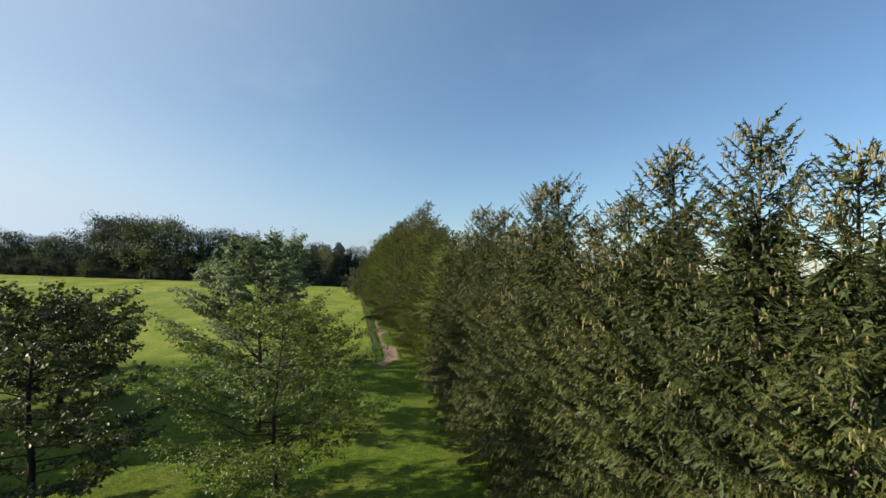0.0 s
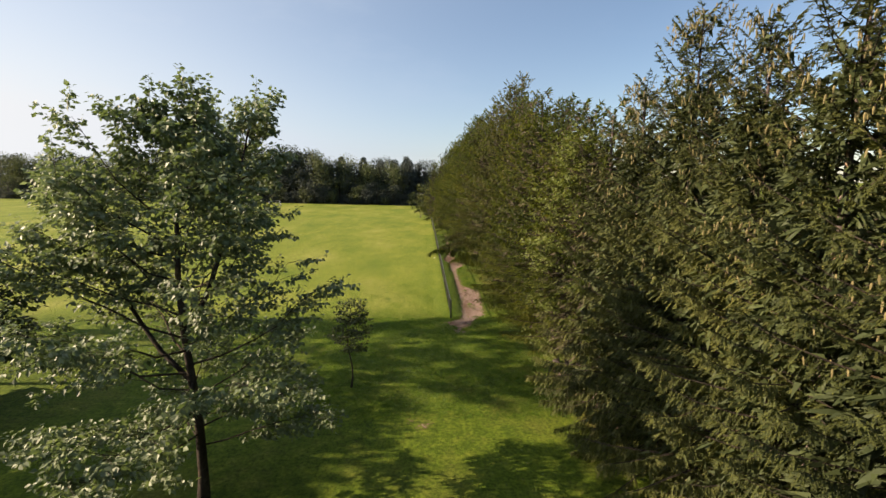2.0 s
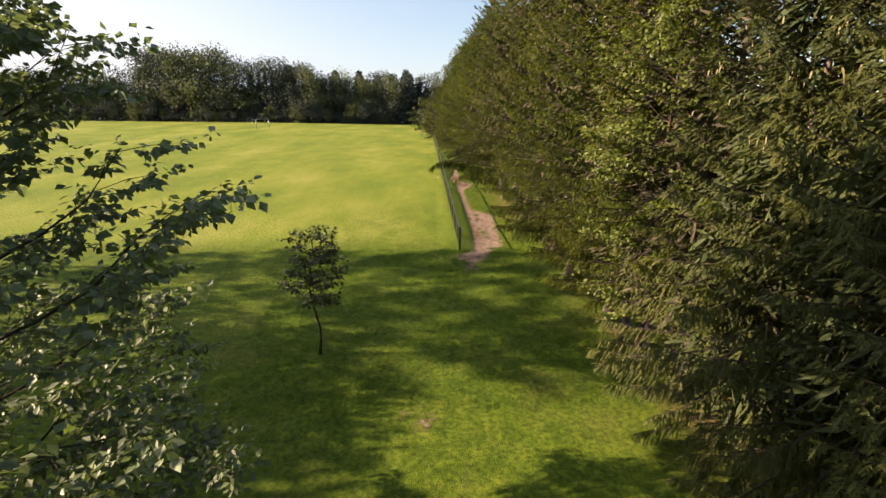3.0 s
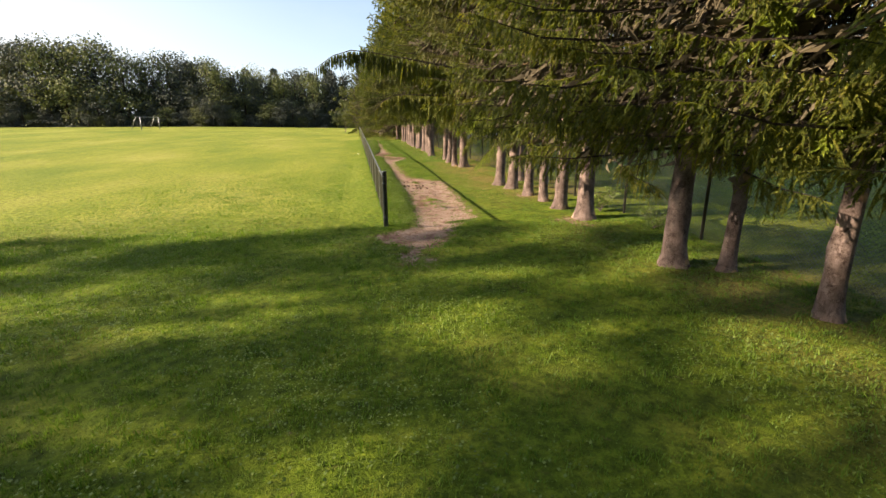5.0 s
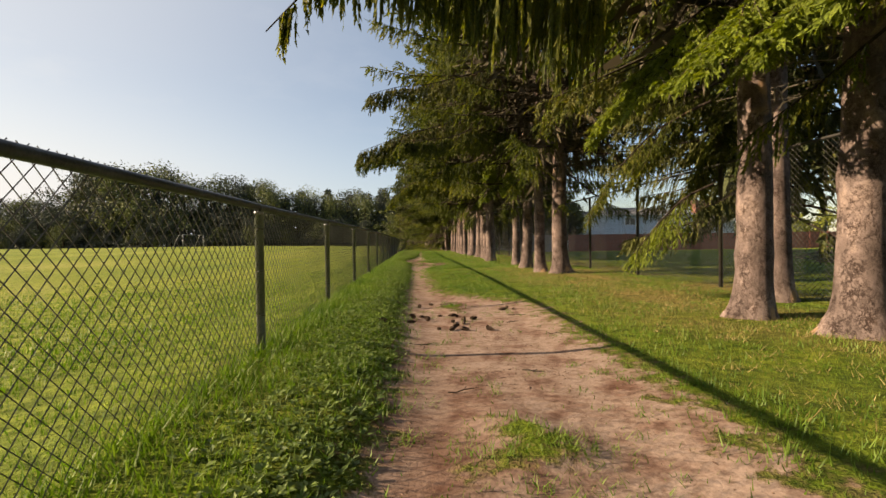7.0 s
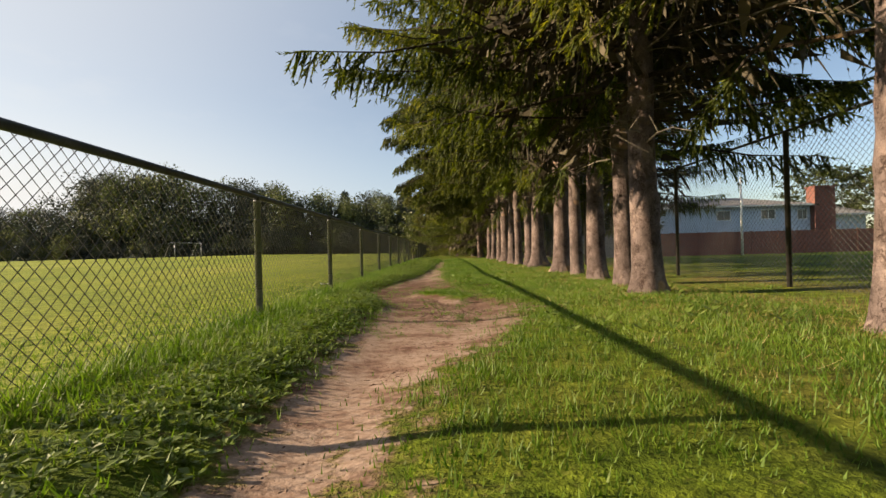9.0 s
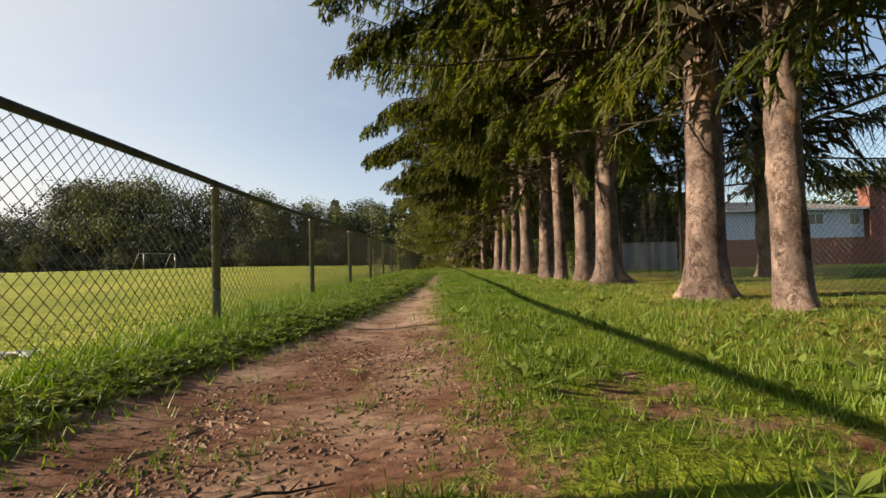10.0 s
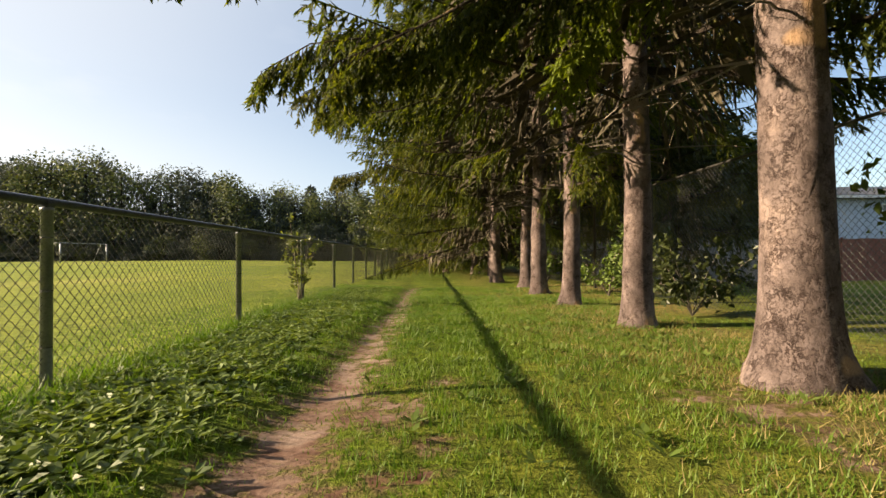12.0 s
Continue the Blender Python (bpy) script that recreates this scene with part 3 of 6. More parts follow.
def lush_grass():
    """Longer tufts where the lawn is left uncut, and mown grass on the near part of the field."""
    r = np.random.default_rng(41)
    n = 9000
    tx, ty = r.uniform(1.2, 5.6, n), r.uniform(18, 47, n)
    pick = r.integers(0, n, 150000)
    x, y = tx[pick] + r.normal(0, 0.05, 150000), ty[pick] + r.normal(0, 0.05, 150000)
    k = worn_at(x, y) < r.uniform(0.1, 0.6, len(x))
    tall = (0.04 + 0.045 * r.random(n) ** 2)[pick]
    blades("tufted_grass", x[k], y[k], tall[k], 0.0065, "lush uneven tufts of green grass", lean=0.7, seed=42)
    n = 5200
    tx, ty = 3.0 + 2.7 * np.sqrt(r.random(n)), np.where(r.random(n) < 0.55, r.uniform(28, 45, n), r.uniform(4, 28, n))
    pick = r.integers(0, n, 42000)
    x, y = tx[pick] + r.normal(0, 0.07, 42000), ty[pick] + r.normal(0, 0.07, 42000)
    blades("dry_grass", x, y, 0.03 + 0.04 * r.random(42000), 0.006, "dry straw-coloured grass under the spruces", STRAW, lean=1.3, seed=48)
    n = 420
    tx, ty = r.uniform(0.9, 2.8, n), np.where(r.random(n) < 0.6, r.uniform(20.5, 26, n), r.uniform(0, 9, n))
    pick = r.integers(0, n, 9000)
    x, y = tx[pick] + r.normal(0, 0.035, 9000), ty[pick] + r.normal(0, 0.035, 9000)
    x[:1500], y[:1500] = np.array([(1.55, 3.6), (1.8, 3.9), (1.95, 4.3), (1.6, 4.4), (2.05, 3.7)])[pick[:1500] % 5].T + r.normal(0, 0.14, (2, 1500))
    k = worn_at(x, y) < 1.01
    blades("stray_tufts", x[k], y[k], 0.022 + 0.03 * r.random(k.sum()), 0.006, "stray tufts of grass in the bare earth", lean=1.0, seed=46)
    x, y, r = scatter(120000, -11, -1.2, -3, 15, 43)
    lump = 0.5 + 0.5 * np.sin(x * 3.1 + 2 * np.sin(y * 2.3)) * np.sin(y * 4.1 + np.sin(x * 1.7))
    k = r.random(len(x)) < (0.35 + 0.65 * lump) * np.clip((x + 11) / 6, 0, 1) * np.clip((15 - y) / 9, 0, 1)
    blades("field_grass", x[k], y[k], 0.03 + 0.025 * lump[k], 0.014, "mown grass of the playing field", lean=0.7, seed=44)


build_grass()
lush_grass()


def clover():
    """Clover and plantain leaves in patches of the shaded lawn."""
    r = np.random.default_rng(18)
    n = 70000
    x, y = r.uniform(-8, 6.3, n), r.uniform(-13.5, -0.5, n)
    k = np.sin(x * 1.3 + np.sin(y * 0.9)) * np.sin(y * 1.1 + np.sin(x * 0.7)) + r.normal(0, 0.45, n) > 0.25
    x, y = x[k], y[k]
    n = len(x)
    a, s = r.uniform(0, 6.28, n), r.uniform(0.009, 0.019, n)
    c = np.stack([x, y, lift(x, y) + r.uniform(0.015, 0.05, n)], -1)
    u = np.stack([np.cos(a), np.sin(a), r.normal(0, 0.35, n)], -1) * s[:, None]
    w = np.stack([-np.sin(a), np.cos(a), r.normal(0, 0.35, n)], -1) * s[:, None] * 0.8
    v = np.stack([c - u, c - w, c + u, c + w], 1).reshape(-1, 3)
    q = np.arange(n) * 4
    f = np.concatenate([np.stack([q, q + 1, q + 2], -1), np.stack([q, q + 2, q + 3], -1)])
    put("clover", mesh_of("clover", v, f, WEED), kind="stuff", label="small clover leaves in the shaded lawn", category="clover")


clover()


# ---- fences ----
def chain_link(y0, y1, h, pitch, r, label, parent, mat):
    """Wire netting in the plane x = 0 of its fence: two sets of slanting wires."""
    g = Geo()
    for s in (1, -1):
        for c in np.arange(y0 - h, y1 + h, pitch):
            a, b = (c, 0.02), (c + s * h, 0.02 + h)
            # clip to the stretch
            t0, t1 = 0.0, 1.0
            for lim, sign in ((y0, 1), (y1, -1)):
                da, db = sign * (a[0] - lim), sign * (b[0] - lim)
                if da < 0 and db < 0:
                    t0, t1 = 1, 0
                elif da < 0:
                    t0 = max(t0, da / (da - db))
                elif db < 0:
                    t1 = min(t1, da / (da - db))
            if t1 - t0 < 0.02:
                continue
            p = [(0.002 * s, a[0] + (b[0] - a[0]) * t, a[1] + (b[1] - a[1]) * t) for t in (t0, t1)]
            g.tube(p, [r, r], 3, False)
    return put("netting", g.mesh("netting", mat), parent, label=label)


def post_mesh(name, h, r, mat, cap=True):
    g = Geo()
    pts, rad = [(0, 0, -0.3), (0, 0, h - 0.03), (0, 0, h - 0.03), (0, 0, h - 0.01), (0, 0, h)], [r, r, r * (1.14 if cap else 1), r * (1.12 if cap else 1), r * 0.75]
    pts[2] = (0, 0, h - 0.0295)
    g.tube(pts, rad, 14)
    return g.mesh(name, mat, True)


def low_fence():
    root = put("chain_link_fence", None, label="low galvanised chain-link fence beside the dirt track", category="fence")
    post = post_mesh("post", 1.17, 0.034, GALV)
    ys = [3.0, 6.16] + [3.05 * k for k in range(3, 27)]
    def rise(y):
        return 0.05 * min(1.0, max(0.0, (y - 7) / 7)) * (1 - 0.85 * math.exp(-((y - 28.8) / 2.2) ** 2))

    for y in ys:
        put("post", post, root, pose(0, y, rise(y)))
        g = Geo()
        if y < 60:
            z = 1.185 + rise(y)
            g.tube([(0.0, y - 0.03, z), (0, y + 0.03, z)], [0.034, 0.034], 10)
            put("rail_cap", g.mesh("rail_cap", GALV_DARK), root)
    g = Geo()
    g.tube([(0, 0, -0.004), (0, 0, 0.004)], [0.0365, 0.0365], 10, False)
    tie = g.mesh("wire_tie", WIRE)
    for y in ys[:16]:
        for z in (0.32, 0.68, 1.02):
            put("wire_tie", tie, root, pose(0, y, z))
    end = put("end_post", post_mesh("end_post", 1.4, 0.06, GALV_DARK), root, pose(0, 0.52, 0), label="thick dark steel end post with a cap")
    for z in (0.24, 1.1, 1.27):
        g = Geo()
        g.tube([(0, 0, z - 0.012), (0, 0, z + 0.012)], [0.0612, 0.0612], 14)
        put("band", g.mesh("band", GALV_DARK, True), end)
    g = Geo()
    g.tube([(0, y, 1.2 + rise(y)) for y in np.linspace(0.52, 79.3, 90)], [0.028] * 90, 8)
    put("top_rail", g.mesh("top_rail", GALV_DARK, True), root)
    chain_link(0.56, 79, 1.214, 0.085, 0.0024, "thin grey diamond wire netting", root, WIRE)


def tall_fence():
    root = put("chain_link_fence", None, m=pose(6.85, 0, 0), label="tall dark chain-link fence behind the spruce trunks", category="fence")
    post = post_mesh("post", 2.25, 0.036, BLACK_PAINT)
    for k in range(-4, 18):
        put("post", post, root, pose(0, 0.95 + 3.2 * k, 0))
    g = Geo()
    g.tube([(0, y, 2.24) for y in np.linspace(-11.85, 55.4, 40)], [0.022] * 40, 6)
    put("top_rail", g.mesh("top_rail", BLACK_PAINT, True), root)
    chain_link(-11.85, 55.3, 2.24, 0.085, 0.0024, "thin dark diamond wire netting", root, WIRE)


low_fence()
tall_fence()


# ---- trees ----
def needle_twigs(g, base, way, length, r, per, wide, spread=0.7, ragged=False, flat=False):
    """Needled twigs: a curved cord of uneven width, and per short shoots left and right along it."""
    n = len(base)
    if n == 0:
        return
    sag = np.stack([np.zeros(n), np.zeros(n), -0.3 * length ** 2], -1)
    lat = np.cross(way, r.normal(0, 1, (n, 3)) * (0.35 if flat else 1.0) + (0, 0, 1.0 if flat else 0.0))
    lat /= np.linalg.norm(lat, axis=1)[:, None] + 1e-9
    nrm = np.cross(way, lat)
    # the cord, turning as it goes
    ts = np.array((0, 0.2, 0.4, 0.6, 0.82)) if ragged else np.array((0, 0.35, 0.75))
    ws = np.array((0.45, 1.0, 0.6, 0.95, 0.6)) if ragged else np.array((0.5, 1.0, 0.75))
    k = len(ts)
    mid = base[:, None, :] + way[:, None, :] * (length[:, None] * ts)[:, :, None] + sag[:, None, :] * (ts ** 2)[None, :, None]
    turn = (r.normal(0, 0.5, n) if flat else r.uniform(0, 6.28, n))[:, None] + ts[None, :] * (0.3 if flat else 1.4)
    across = lat[:, None, :] * np.cos(turn)[:, :, None] + nrm[:, None, :] * np.sin(turn)[:, :, None]
    half = (wide * ws[None, :] * r.uniform(0.4, 0.6, (n, k)))[:, :, None]
    end = base + way * length[:, None] + sag
    v = np.concatenate([np.stack([mid - across * half, mid + across * half], 2).reshape(n, 2 * k, 3), end[:, None, :]], 1).reshape(-1, 3)
    o = (np.arange(n) * (2 * k + 1))[:, None]
    tri = []
    for i in range(k - 1):
        tri += [(2 * i, 2 * i + 1, 2 * i + 3), (2 * i, 2 * i + 3, 2 * i + 2)]
    tri.append((2 * k - 2, 2 * k - 1, 2 * k))
    g.add(v, np.concatenate([o + np.array(q)[None, :] for q in tri]))
    # side shoots, in all directions round the cord
    t = 0.04 + 0.92 * (np.arange(per)[None, :] + 0.7 * r.random((n, per))) / per
    p = base[:, None, :] + way[:, None, :] * (length[:, None] * t)[:, :, None] + sag[:, None, :] * (t ** 2)[:, :, None]
    roll = np.pi * (np.arange(per) % 2)[None, :] + r.normal(0, 0.45, (n, per)) if flat else r.uniform(0, 6.28, (n, per))
    out = lat[:, None, :] * np.cos(roll)[:, :, None] + nrm[:, None, :] * np.sin(roll)[:, :, None]
    d = way[:, None, :] * 0.8 + out * spread * r.uniform(0.6, 1.3, (n, per))[:, :, None] + np.array((0, 0, -0.15))
    d /= np.linalg.norm(d, axis=2)[:, :, None]
    side = np.cross(d, nrm[:, None, :] + r.normal(0, 0.4, (n, per, 3)) if flat else r.normal(0, 1, (n, per, 3)))
    side /= np.linalg.norm(side, axis=2)[:, :, None] + 1e-9
    W = wide * r.uniform(0.7, 1.05, (n, per))
    L = (length[:, None] * 0.05 + wide * r.uniform(1.7, 2.9, (n, per))) * (1.15 - 0.5 * t)
    v = np.stack([p - side * W[:, :, None] / 2, p + side * W[:, :, None] / 2, p + d * L[:, :, None]], 2).reshape(-1, 3)
    g.add(v, np.arange(len(v)).reshape(-1, 3))


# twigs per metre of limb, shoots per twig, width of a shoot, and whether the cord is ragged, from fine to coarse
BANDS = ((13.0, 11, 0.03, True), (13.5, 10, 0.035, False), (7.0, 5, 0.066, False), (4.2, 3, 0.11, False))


def spruce_parts(seed, H, R, low, whorls, cones=0, top_cones=0.45, arms=5, fill=900, point=0.7, bare=True, fine=6.8, coarse=0, droop=0.2, skirt=0.66, open_back=0.0, bare_in=0.0, thin_back=0.0):
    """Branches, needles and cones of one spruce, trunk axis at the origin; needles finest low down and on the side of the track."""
    r = np.random.default_rng(seed)
    wood, fol, cone, dead, inner_mass = Geo(), Geo(), Geo(), Geo(), Geo()
    zs = low + (H - low - 0.3) * np.linspace(0, 1, whorls)
    s = np.linspace(0, 1, 5)
    for z in zs:
        u = (z - low) / (H - low)
        reach = R * (1 - u) ** point * min(1.0, skirt + 2.0 * u) + 0.15 + 0.15 * (1 - u)
        a0 = r.uniform(0, 6.28)
        for k in range(arms if u < 0.85 else arms - 1):
            az = a0 + k * 6.2832 / arms + r.normal(0, 0.25)
            L = reach * r.uniform(0.72, 1.06)
            if math.cos(az) > 0.1 and z < low + open_back:
                continue
            up = -0.02 + 0.85 * u ** 1.4 + r.normal(0, 0.08)
            zz = z + r.normal(0, 0.16) + L * (up * s - (0.36 * (1 - u) + droop * math.exp(-9 * u)) * s ** 2 + 0.29 * s ** 3.2)
            ang = az + r.normal(0, 0.12) * s
            pts = np.stack([L * s * np.cos(ang), L * s * np.sin(ang), zz], -1)
            wood.tube(pts, (0.008 + 0.007 * L) * (1 - s) ** 0.8 + 0.004, 3, False)
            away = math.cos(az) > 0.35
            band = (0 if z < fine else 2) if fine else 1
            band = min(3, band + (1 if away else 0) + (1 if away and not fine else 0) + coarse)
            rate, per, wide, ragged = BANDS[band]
            if math.cos(az) > 0.0 and z < low + thin_back:
                rate, per, wide, ragged = 5.0, 9, 0.03, True
            if not fine and u > 0.8:
                rate, per, wide = 17.0, 11, 0.034
            for inner in ((True, False) if u < 0.88 and z > low + bare_in else (False,)):
                dim = inner and bare and u < 0.4
                m = max(4 if u < 0.88 else 3, int(rate * L * (0.45 if inner else 1.0)))
                split = 0.2 + 0.34 * (1 - u) if u < 0.88 else 0.1
                lo, hi = (0.12 * (1 - u), split) if inner else (split, 1.0)
                q = lo + (hi - lo) * (np.arange(m) + r.random(m)) / m
                base = np.stack([np.interp(q, s, pts[:, i]) for i in range(3)], -1)
                tang = np.stack([np.interp(np.minimum(q + 0.05, 1), s, pts[:, i]) - np.interp(q - 0.05, s, pts[:, i]) for i in range(3)], -1)
                tang /= np.linalg.norm(tang, axis=1)[:, None] + 1e-9
                lat = np.cross(tang, (0, 0, 1.0))
                lat /= np.linalg.norm(lat, axis=1)[:, None] + 1e-9
                sgn = np.where(np.arange(m) % 2 == 0, 1.0, -1.0)[:, None]
                if fine:
                    hang = (0.15 + 1.7 * (1 - u) ** 1.5) * r.uniform(0.2, 1.6, m)[:, None]
                    way = tang * r.uniform(0.25, 1.0, m)[:, None] + lat * sgn * r.uniform(0.1, 1.0, m)[:, None] + np.array((0, 0, -1.0)) * hang + r.normal(0, 0.24, (m, 3))
                    ln = (0.21 + 0.085 * L * (1.15 - q)) * r.uniform(0.6, 1.5, m) * (1.1 - 0.5 * u)
                else:
                    # fronds that fan out flat and nod at their ends
                    hang = (0.4 + 1.7 * (1 - u) ** 1.4) * r.uniform(0.4, 1.4, m)[:, None]
                    way = tang * r.uniform(0.6, 1.0, m)[:, None] + lat * sgn * r.uniform(0.5, 1.0, m)[:, None] + np.array((0, 0, -1.0)) * hang + r.normal(0, 0.1, (m, 3))
                    ln = (0.24 + 0.13 * L * (1.1 - q)) * r.uniform(0.7, 1.3, m) * (1.05 - 0.45 * u) * (0.8 if u > 0.8 else 1.0)
                way /= np.linalg.norm(way, axis=1)[:, None]
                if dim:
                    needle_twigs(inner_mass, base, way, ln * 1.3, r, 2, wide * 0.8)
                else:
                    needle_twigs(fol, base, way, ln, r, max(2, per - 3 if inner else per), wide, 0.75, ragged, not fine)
            # filler under each branch, its dark colour standing in for shade
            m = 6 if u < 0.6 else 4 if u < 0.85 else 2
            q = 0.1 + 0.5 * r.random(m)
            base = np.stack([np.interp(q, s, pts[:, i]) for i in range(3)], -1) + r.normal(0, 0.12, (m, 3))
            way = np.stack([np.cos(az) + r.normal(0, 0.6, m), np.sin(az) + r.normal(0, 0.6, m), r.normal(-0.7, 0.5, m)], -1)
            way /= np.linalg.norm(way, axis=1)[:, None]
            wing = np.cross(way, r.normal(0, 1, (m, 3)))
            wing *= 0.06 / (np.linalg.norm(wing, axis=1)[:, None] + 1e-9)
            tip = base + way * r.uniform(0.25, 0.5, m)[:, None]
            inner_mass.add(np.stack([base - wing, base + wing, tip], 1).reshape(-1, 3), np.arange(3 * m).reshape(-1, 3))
            dt = np.array([(pts[-1] - pts[-2]) / np.linalg.norm(pts[-1] - pts[-2])])
            needle_twigs(fol, pts[-1:] - dt * 0.25, dt, np.array([0.42]), r, per, wide)
            if cones and u > top_cones:
                # cones hang in bunches from the outer half of a branch
                for _ in range(r.poisson(cones * (0.25 + 0.6 * u))):
                    qq = r.uniform(0.45, 0.98)
                    heart = np.array([np.interp(qq, s, pts[:, i]) for i in range(3)])
                    for _ in range(r.integers(1, 5)):
                        c = heart + r.normal(0, 1, 3) * (0.14, 0.14, 0.06)
                        hl = r.uniform(0.12, 0.19)
                        tilt = r.normal(0, 0.025, 2)
                        cone.tube([c, c + (tilt[0] * 0.4, tilt[1] * 0.4, -hl * 0.4), c + (tilt[0], tilt[1], -hl)], [0.011, 0.02, 0.008], 4, False)
    # mass of dead twigs inside, tinted dark for the shade in the crown
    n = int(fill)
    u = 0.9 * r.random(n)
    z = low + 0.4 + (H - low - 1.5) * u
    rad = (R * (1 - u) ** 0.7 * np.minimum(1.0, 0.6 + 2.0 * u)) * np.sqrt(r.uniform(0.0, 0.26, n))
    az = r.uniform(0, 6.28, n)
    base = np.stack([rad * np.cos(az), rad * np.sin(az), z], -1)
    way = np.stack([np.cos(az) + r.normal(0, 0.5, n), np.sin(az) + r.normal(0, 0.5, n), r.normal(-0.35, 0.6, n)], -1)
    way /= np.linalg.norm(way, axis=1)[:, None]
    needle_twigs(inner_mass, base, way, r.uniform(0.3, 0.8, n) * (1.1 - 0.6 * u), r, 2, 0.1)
    # leader
    wood.tube([(0, 0, H - 1.6), (0, 0, H)], [0.03, 0.008], 3, False)
    q = r.random(22)
    base = np.stack([np.zeros(22), np.zeros(22), H - 1.5 + 1.5 * q], -1)
    way = np.stack([r.normal(0, 0.8, 22), r.normal(0, 0.8, 22), r.uniform(0.5, 1.6, 22)], -1)
    way /= np.linalg.norm(way, axis=1)[:, None]
    needle_twigs(fol, base, way, 0.42 * (1.1 - 0.8 * q), r, 6, 0.036)
    # dead twigs low on the trunk
    t4 = np.linspace(0, 1, 4)
    for _ in range(36 if not thin_back else 90):
        z, az, L = r.uniform(2.0, low + 2.6 + 0.3 * thin_back), r.uniform(0, 6.28), r.uniform(0.4, 1.9)
        ang = az + r.normal(0, 0.25) * t4
        pts = np.stack([L * t4 * np.cos(ang), L * t4 * np.sin(ang), z + L * (0.1 * t4 - r.uniform(0, 0.3) * t4 ** 2)], -1)
        dead.tube(pts, 0.011 * (1 - t4) + 0.003, 3, False)
        for t in r.uniform(0.3, 1, 4):
            p = np.array([np.interp(t, t4, pts[:, i]) for i in range(3)])
            dead.tube([p, p + r.normal(0, 1, 3) * (1, 1, 0.6) * r.uniform(0.12, 0.3)], [0.004, 0.002], 3, False)
    return wood, fol, cone, dead, inner_mass


def trunk_mesh(seed, H, dbh, lean=(0, 0), flare=0.4, mat=None, sides=22):
    """A spruce trunk with root flare, lumps and branch collars."""
    r = np.random.default_rng(seed)
    zs = np.concatenate([[-0.15, 0, 0.06, 0.13, 0.22, 0.34, 0.5, 0.7, 0.95], np.linspace(1.2, 4.6, 16), np.linspace(5.2, H, 9)])
    a = np.arange(sides) * 2 * np.pi / sides
    roots = [(r.uniform(0, 6.28), r.uniform(0.35, 1.0)) for _ in range(5)]
    lumps = [(r.uniform(0, 6.28), r.uniform(0.6, 4.4), r.uniform(0.015, 0.05)) for _ in range(16)]
    rows = []
    for z in zs:
        zz = max(z, 0)
        base = dbh / 2 * ((1 - 0.93 * (zz / H)) * 1.04)
        rad = base + dbh / 2 * flare * 0.5 * math.exp(-zz / 0.27) * np.ones(sides)
        for ra, rs in roots:
            rad = rad + dbh / 2 * flare * rs * math.exp(-zz / 0.16) * np.clip(np.cos(a - ra), 0, 1) ** 5
        for la, lz, lh in lumps:
            da = (a - la + np.pi) % (2 * np.pi) - np.pi
            rad = rad + lh * np.exp(-(da / 0.33) ** 2 - ((z - lz) / 0.09) ** 2)
        rad = rad * (1 + r.normal(0, 0.012, sides))
        cx, cy = lean[0] * zz + 0.02 * math.sin(zz * 1.3 + seed), lean[1] * zz + 0.02 * math.cos(zz * 1.1 + seed)
        rows.append(np.stack([cx + rad * np.cos(a), cy + rad * np.sin(a), np.full(sides, z)], -1))
    v = np.concatenate(rows)
    n = len(zs)
    i, j = np.meshgrid(np.arange(n - 1), np.arange(sides), indexing="ij")
    k = (j + 1) % sides
    f = np.stack([i * sides + j, i * sides + k, (i + 1) * sides + k, (i + 1) * sides + j], -1).reshape(-1, 4)
    return mesh_of("trunk", v, f, mat or BARK, True)


def crown_set(seed, H, R, low, whorls, mat, core=None, **more):
    w, fo, co, de, im = spruce_parts(seed, H, R, low, whorls, **more)
    cone = co.mesh("cone_spray", CONE) if co.n else None
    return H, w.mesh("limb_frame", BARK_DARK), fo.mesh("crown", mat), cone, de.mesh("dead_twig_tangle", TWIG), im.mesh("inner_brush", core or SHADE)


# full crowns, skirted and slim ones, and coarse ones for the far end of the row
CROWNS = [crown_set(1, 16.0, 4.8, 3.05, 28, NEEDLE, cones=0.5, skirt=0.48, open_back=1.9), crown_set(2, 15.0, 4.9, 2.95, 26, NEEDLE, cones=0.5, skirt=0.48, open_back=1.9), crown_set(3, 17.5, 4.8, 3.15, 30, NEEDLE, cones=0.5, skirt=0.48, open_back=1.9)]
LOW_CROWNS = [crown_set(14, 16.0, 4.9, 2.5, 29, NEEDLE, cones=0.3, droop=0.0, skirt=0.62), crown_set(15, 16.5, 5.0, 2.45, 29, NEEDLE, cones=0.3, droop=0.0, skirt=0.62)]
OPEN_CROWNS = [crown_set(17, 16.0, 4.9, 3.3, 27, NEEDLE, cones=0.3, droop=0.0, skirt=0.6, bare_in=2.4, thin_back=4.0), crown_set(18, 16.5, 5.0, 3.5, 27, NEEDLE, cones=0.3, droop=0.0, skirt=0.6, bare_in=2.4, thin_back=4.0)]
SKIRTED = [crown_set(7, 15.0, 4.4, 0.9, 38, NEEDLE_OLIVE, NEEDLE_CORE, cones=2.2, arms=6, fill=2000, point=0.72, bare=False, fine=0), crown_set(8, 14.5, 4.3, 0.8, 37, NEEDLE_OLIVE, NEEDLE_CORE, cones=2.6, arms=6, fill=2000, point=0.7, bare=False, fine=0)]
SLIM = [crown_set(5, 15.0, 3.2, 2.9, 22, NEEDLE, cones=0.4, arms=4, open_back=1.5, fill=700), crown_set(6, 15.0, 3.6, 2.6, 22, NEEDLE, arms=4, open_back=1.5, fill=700)]
